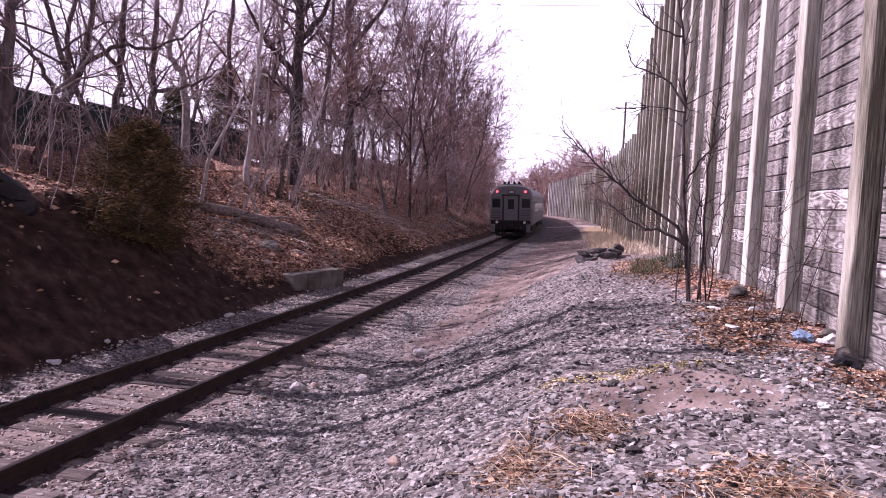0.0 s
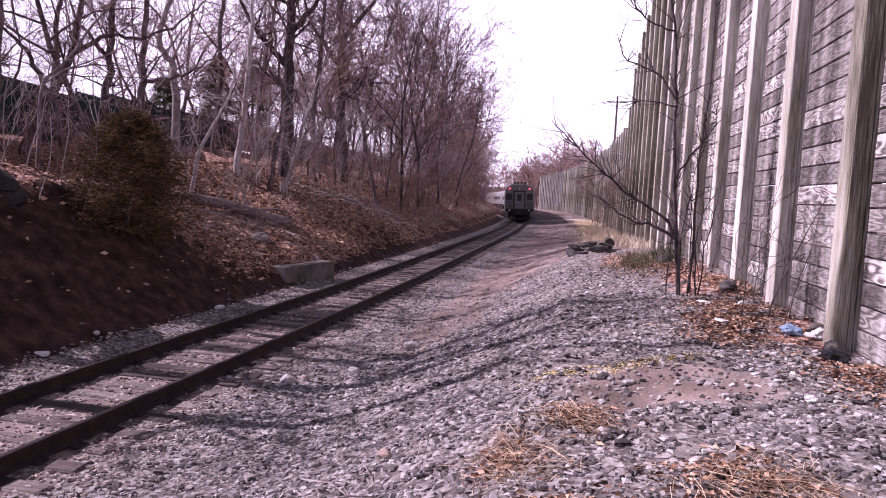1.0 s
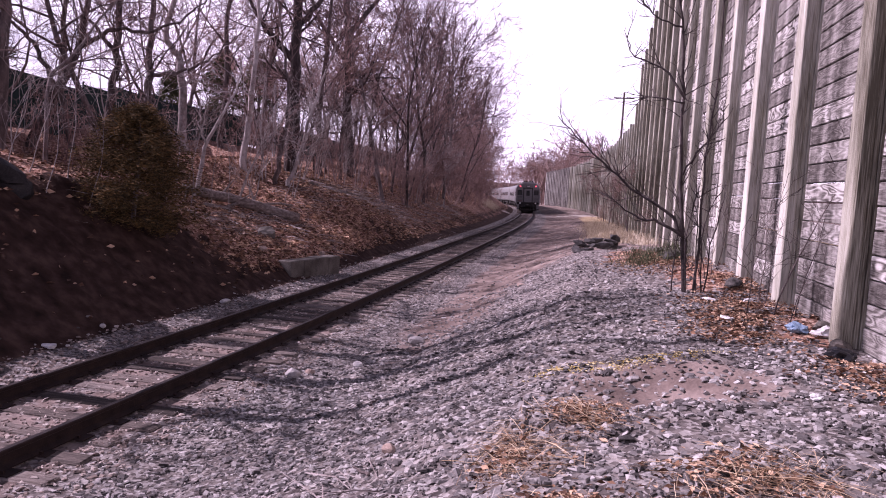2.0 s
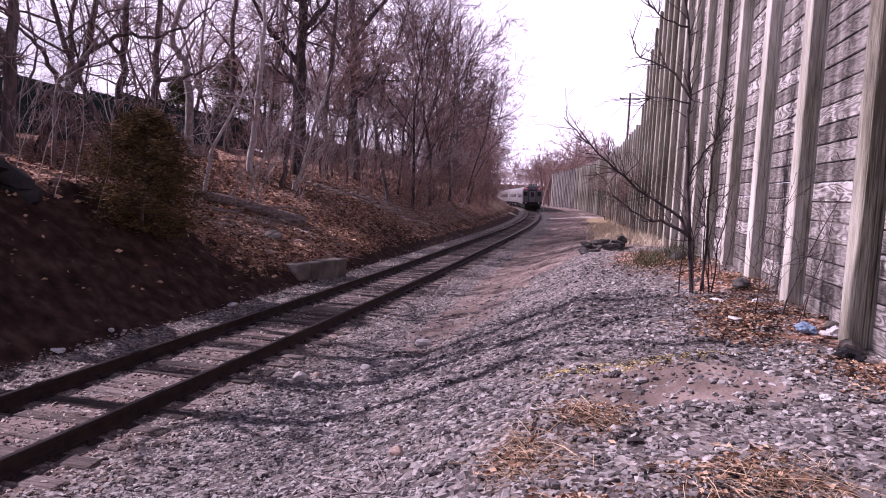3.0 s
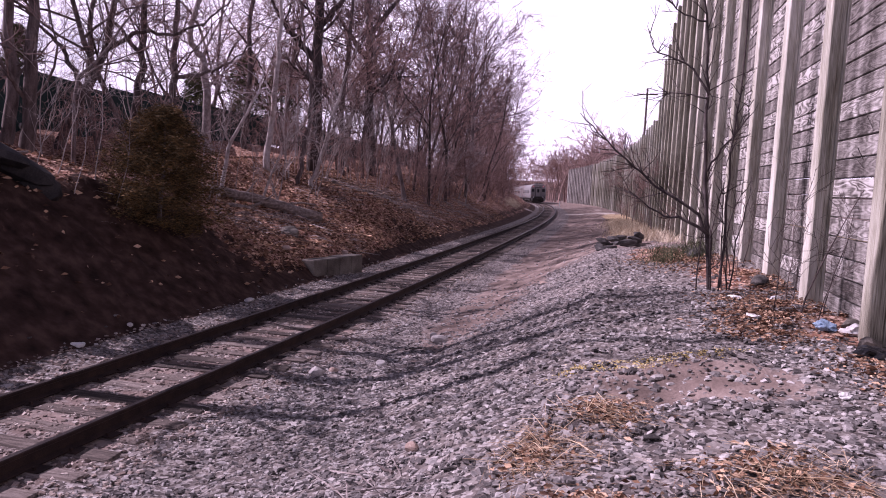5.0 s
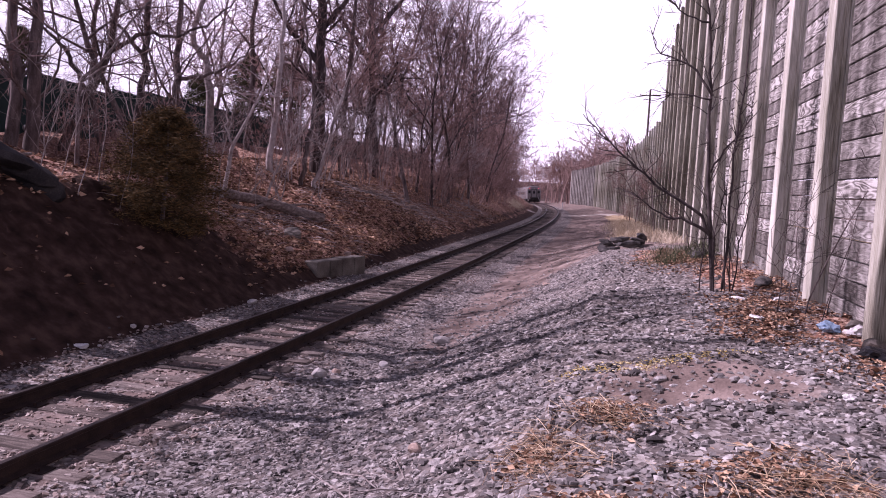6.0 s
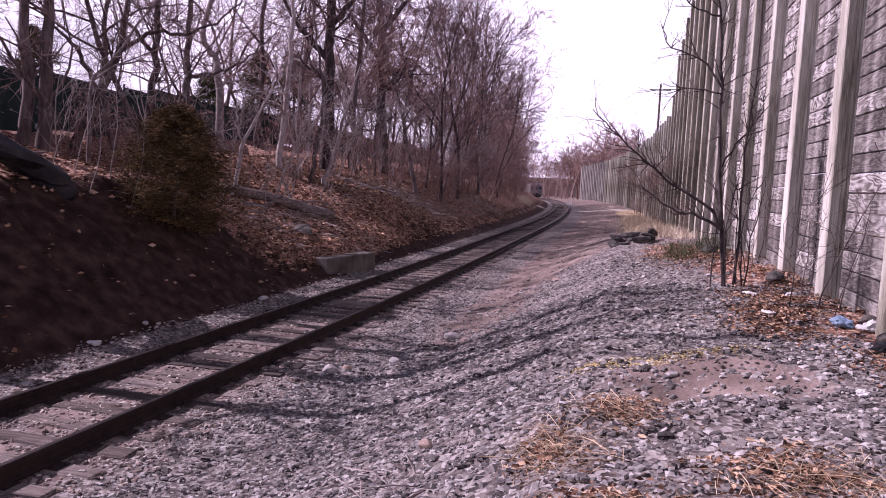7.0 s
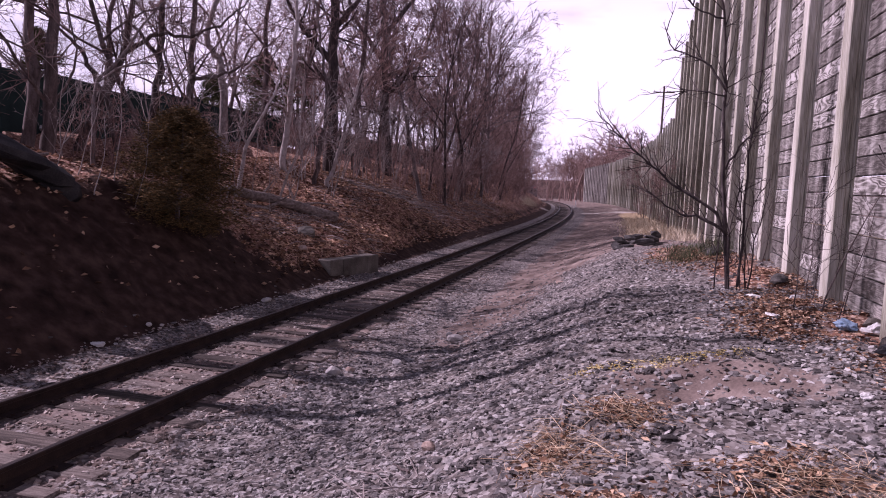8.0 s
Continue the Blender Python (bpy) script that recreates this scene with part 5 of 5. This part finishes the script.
# ---- evergreens ----
def conifer(name, seed, height, width, blades, size, material, low=0.12, taper=0.62, clump=45):
    """A cone of drooping sprays: many small needle blades thickest towards the outside."""
    rr = np.random.RandomState(seed)
    tree = new(name)
    part("trunk", Geo().tube([(0, 0, -0.2), (0.02, 0, height * 0.5), (0, 0, height * 0.97)], [0.05 * height / 2.6, 0.035 * height / 2.6, 0.008], 7), M_BARK, tree)
    sprays = blades // clump
    u = rr.uniform(0, 1, sprays) ** 0.85
    ang, z0 = rr.uniform(0, 6.283, sprays), height * (low + (0.98 - low) * u)
    prof = width / 2 * np.clip((1 - u) ** taper * (0.75 + 0.25 * np.sin(u * 3.1)) + 0.04, 0, 1) * rr.uniform(0.5, 1.15, sprays)
    prof *= np.clip(0.55 + u * 4, 0, 1)
    k = rr.randint(0, sprays, blades)
    t = rr.uniform(0.15, 1, blades) ** 0.6
    rad = prof[k] * t
    a = ang[k] + rr.normal(0, 0.16, blades) / (0.4 + t)
    pos = np.stack([rad * np.cos(a), rad * np.sin(a), z0[k] + 0.30 * rad * (1.1 - t) + rr.normal(0, 0.05, blades) * height / 2.6 + 0.12 * rad], -1)
    shape_v = np.array([(-1, -0.10, -0.3), (-0.2, 0.16, 0.1), (1, 0, 0.5), (-0.2, -0.16, -0.05)])
    v, f = scatter(shape_v, [(0, 1, 2, 3)], pos, rr.uniform(0.6, 1.3, blades) * size, rr, (1, 1, 1), 0.2, 0.9)
    part("crown", raw_mesh("crown", v, f, material), None, tree)
    return tree


cedar = tagged(conifer("cedar_bush", 3, 2.95, 3.3, 62000, 0.047, M_CEDAR, 0.02, 0.42, 130), "dense bronze-green young cedar standing on the bank", "evergreen shrub")
cedar.matrix_basis = pose(*on_ground(14.15, 4.15, -0.55), 0, 3, 20)
PINE = tagged(conifer("pine_tree", 5, 7.5, 5.2, 12000, 0.16, M_PINE, 0.15, 0.45), "dull green evergreen tree behind the bank fence", "evergreen tree", "evergreens behind the fence")
for i, (bear, dist, sz) in enumerate(((-31.8, 36, 0.55), (-20.5, 46, 0.55), (-16.8, 50, 0.8), (-14.2, 52, 0.85))):
    s, d = from_ray(bear, dist)
    m = pose(*on_ground(s, d), 0, 0, 77 * i)
    ob = copy_thing(PINE, m) if i else PINE
    ob.matrix_basis = m
    ob.scale = (sz, sz, sz)

# ---- small bare tree against the wall ----
def limb_tree():
    rr = np.random.RandomState(4)
    wood, twigs = Geo(), Geo()

    def limb(pts, r0, r1, twigs_n, ln):
        p = np.array([(x, rr.normal(0, 0.05), z) for x, z in pts])
        t = np.linspace(0, 1, len(p))
        q = np.linspace(0, 1, len(p) * 3)
        p = np.stack([np.interp(q, t, p[:, k]) for k in range(3)], -1) + rr.normal(0, 0.012, (len(q), 3))
        wood.tube(p, np.linspace(r0, r1, len(q)), 6)
        for k in range(int(twigs_n * 1.7)):
            i = rr.randint(len(q) // 4, len(q) - 1)
            w = p[i + 1] - p[i]
            w = w / np.linalg.norm(w) + rr.normal(0, 0.75, 3) + (0, 0, 0.25)
            grow(rr, wood, twigs, p[i], w / np.linalg.norm(w), ln * rr.uniform(0.4, 1.1), 0.010, 2, (0, 0, 0), 0.7, (0, 0, 3, 2), 0.0035)
    limb([(0, -0.2), (-0.10, 0.9), (-0.22, 1.8), (-0.26, 3.0), (-0.34, 4.0), (-0.50, 4.75), (-0.60, 5.6)], 0.036, 0.010, 14, 0.8)
    limb([(-0.10, 0.9), (-0.30, 1.2), (-0.92, 1.55), (-1.28, 1.85), (-1.80, 2.3), (-2.15, 2.65)], 0.030, 0.008, 16, 0.7)
    limb([(-0.08, 0.85), (-0.42, 1.05), (-0.75, 1.10), (-1.02, 1.25), (-1.32, 1.45)], 0.030, 0.006, 6, 0.5)
    limb([(-0.25, 2.95), (-0.56, 3.4), (-1.05, 3.6), (-1.2, 3.95)], 0.020, 0.005, 7, 0.6)
    limb([(-0.34, 4.0), (-0.8, 4.2), (-1.1, 4.6)], 0.016, 0.004, 5, 0.6)
    limb([(-0.18, 1.8), (0.08, 2.25), (0.22, 2.45), (0.40, 2.9)], 0.018, 0.005, 6, 0.5)
    limb([(-0.24, 2.9), (-0.75, 3.0), (-1.15, 2.95)], 0.015, 0.004, 5, 0.5)
    limb([(0.14, -0.2), (0.15, 0.8), (0.12, 2.0), (0.20, 3.0), (0.22, 4.2), (0.12, 5.4)], 0.022, 0.008, 12, 0.6)
    for k in range(6):
        x = rr.uniform(-0.2, 0.35)
        limb([(x, -0.2), (x + rr.uniform(-0.1, 0.1), 0.8), (x + rr.uniform(-0.3, 0.3), 1.7)], 0.014, 0.004, 4, 0.4)
    tree = new("wall_side_tree")
    part("trunk", wood, M_TREE, tree, smooth=True)
    part("crown", twigs, M_TREE, tree)
    return tree


M_TREE = shade("dark twig bark", [(0.03, 0.024, 0.026), (0.075, 0.06, 0.06), (0.14, 0.115, 0.115)], 5, 60, 0.9, 0.4)
tree = tagged(limb_tree(), "small many-stemmed leafless tree in front of the wall", "tree")
tree.matrix_basis = pose(*on_ground(11.6, -7.13), 0, 0, -19.3)
for i, (s, d, sz) in enumerate(((9.5, -7.75, 0.62), (10.3, -7.9, 0.5), (8.9, -7.9, 0.45), (14.5, -7.8, 0.6), (19, -7.6, 0.7), (12.8, -7.7, 0.5))):
    plant(THIN[i % 2], s, d, sz * 1.7, 40 * i)
for i in range(9):
    s = 31 + i * 5.6
    ob = plant((BRUSH + YOUNG)[(i * 5) % 7], s, rnd.uniform(-7.9, -7.0), rnd.uniform(0.4, 0.65), None, (0, 0), "shrubs along the wall")

# ---- fence, lamp, poles and wires ----
def fence_d(s):
    return 12.2 + 0.2 * min(s - 20, 14) + 0.02 * max(s - 34, 0)


fence = new("bank_fence")
for k in range(38):
    s = k * 2.4
    x0, y0, z0 = on_ground(s, fence_d(s))
    x1, y1, z1 = on_ground(s + 2.4, fence_d(s + 2.4))
    part("fence_post", Geo().tube([(x0, y0, z0 - 0.2), (x0, y0, z0 + 1.95)], [0.035, 0.035], 8), M_FENCE, fence)
    h = math.atan2(y1 - y0, x1 - x0)
    g = Geo()
    m = Matrix.Translation((x0, y0, z0)) @ Matrix.Rotation(h, 4, "Z")
    L = math.hypot(x1 - x0, y1 - y0)
    g.box(0.04, -0.012, 0.08, L - 0.04, 0.012, 1.85, 0.0, m)
    part("fence_panel", g, M_FENCE, fence)
tagged(fence, "dark green slatted chain-link fence along the bank top", "fence")

M_METAL = shade("dull galvanised steel", [(0.25, 0.25, 0.26), (0.42, 0.42, 0.43)], 3, 40, 0.5, 0.1, metal=0.5)
s, d = from_ray(-13.0, 42)
x, y, z = on_ground(s, d)
lamp = new("street_lamp")
lamp.matrix_basis = pose(x, y, z, 0, 0, 13)
TOP = 2.65 + 42 * math.tan(radians(8.6)) - z
part("pole", Geo().tube([(0, 0, 0), (0, 0, TOP)], [0.09, 0.06], 10), M_METAL, lamp)
part("arm", Geo().box(-1.3, -0.04, TOP - 0.05, 1.3, 0.04, TOP + 0.03, 0.01), M_METAL, lamp)
for x0 in (-1.6, 0.55):
    part("lamp_head", Geo().box(x0, -0.16, TOP - 0.06, x0 + 1.05, 0.16, TOP + 0.08, 0.04), M_WHITE, lamp)
tagged(lamp, "grey street lamp with two pale flat heads behind trees", "street lamp")

s, d = from_ray(-31.6, 25.5)
ob = part("white_pipe", Geo().tube([(-0.5, 0, 0), (-0.46, 0, 0), (0.46, 0, 0), (0.5, 0, 0)], [0.07, 0.10, 0.10, 0.07], 12), M_WHITE)
ob.matrix_basis = pose(*on_ground(s, d, 0.16), 0, 0, -30)
tagged(ob, "white plastic pipe lying before the fence", "pipe")

M_POLE = shade("creosoted pole timber", [(0.06, 0.045, 0.04), (0.14, 0.11, 0.10), (0.2, 0.17, 0.155)], 3, 40, 0.9, 0.4, stretch=(4, 4, 0.6))
ENDS = []
for bear, dist, top in ((13.7, 88, 2.65 + 88 * math.tan(radians(7.9))), (9.95, 185, 2.65 + 185 * math.tan(radians(4.6))), (17.2, 52, 2.65 + 52 * math.tan(radians(15.3)))):
    px, py = dist * math.sin(radians(bear)), dist * math.cos(radians(bear))
    up = new("utility_pole")
    up.matrix_basis = pose(px, py, 0, 0, 0, -bear + 12)
    part("pole", Geo().tube([(0, 0, -0.5), (0, 0, top)], [0.17, 0.11], 10), M_POLE, up)
    part("crossarm", Geo().box(-1.2, -0.06, top - 0.75, 1.2, 0.06, top - 0.63, 0.01), M_POLE, up)
    for ox in (-1.1, -0.4, 0.4, 1.1):
        part("insulator", Geo().tube([(ox, 0, top - 0.63), (ox, 0, top - 0.56), (ox, 0, top - 0.47)], [0.03, 0.06, 0.03], 8), M_WHITE, up)
    tagged(up, "wooden utility pole with one crossarm behind the wall", "utility pole", "utility poles")
    ENDS.append((px, py, top - 0.45))


def cable(a, b, sag, r=0.018):
    a, b = np.array(a), np.array(b)
    t = np.linspace(0, 1, 20)
    p = a + (b - a) * t[:, None]
    p[:, 2] -= sag * 4 * t * (1 - t)
    return tagged(part("overhead_wire", Geo().tube(p, [r] * 20, 5), M_DARK), "thin black overhead wire strung between poles", "wire", "overhead wires")


cable(ENDS[0], ENDS[1], 1.2)
cable(ENDS[2], ENDS[0], 0.8)
cable(ENDS[2], (-38, 72, 22.0), 0.8)

x, y, z = on_ground(128, -2.6)
ob = tagged(part("marker_post", Geo().box(-0.09, -0.05, -0.2, 0.09, 0.05, 0.95, 0.02), M_WHITE), "short white marker post beside the track", "marker post")
ob.matrix_basis = pose(x, y, z, 0, 0, -8)

motions()
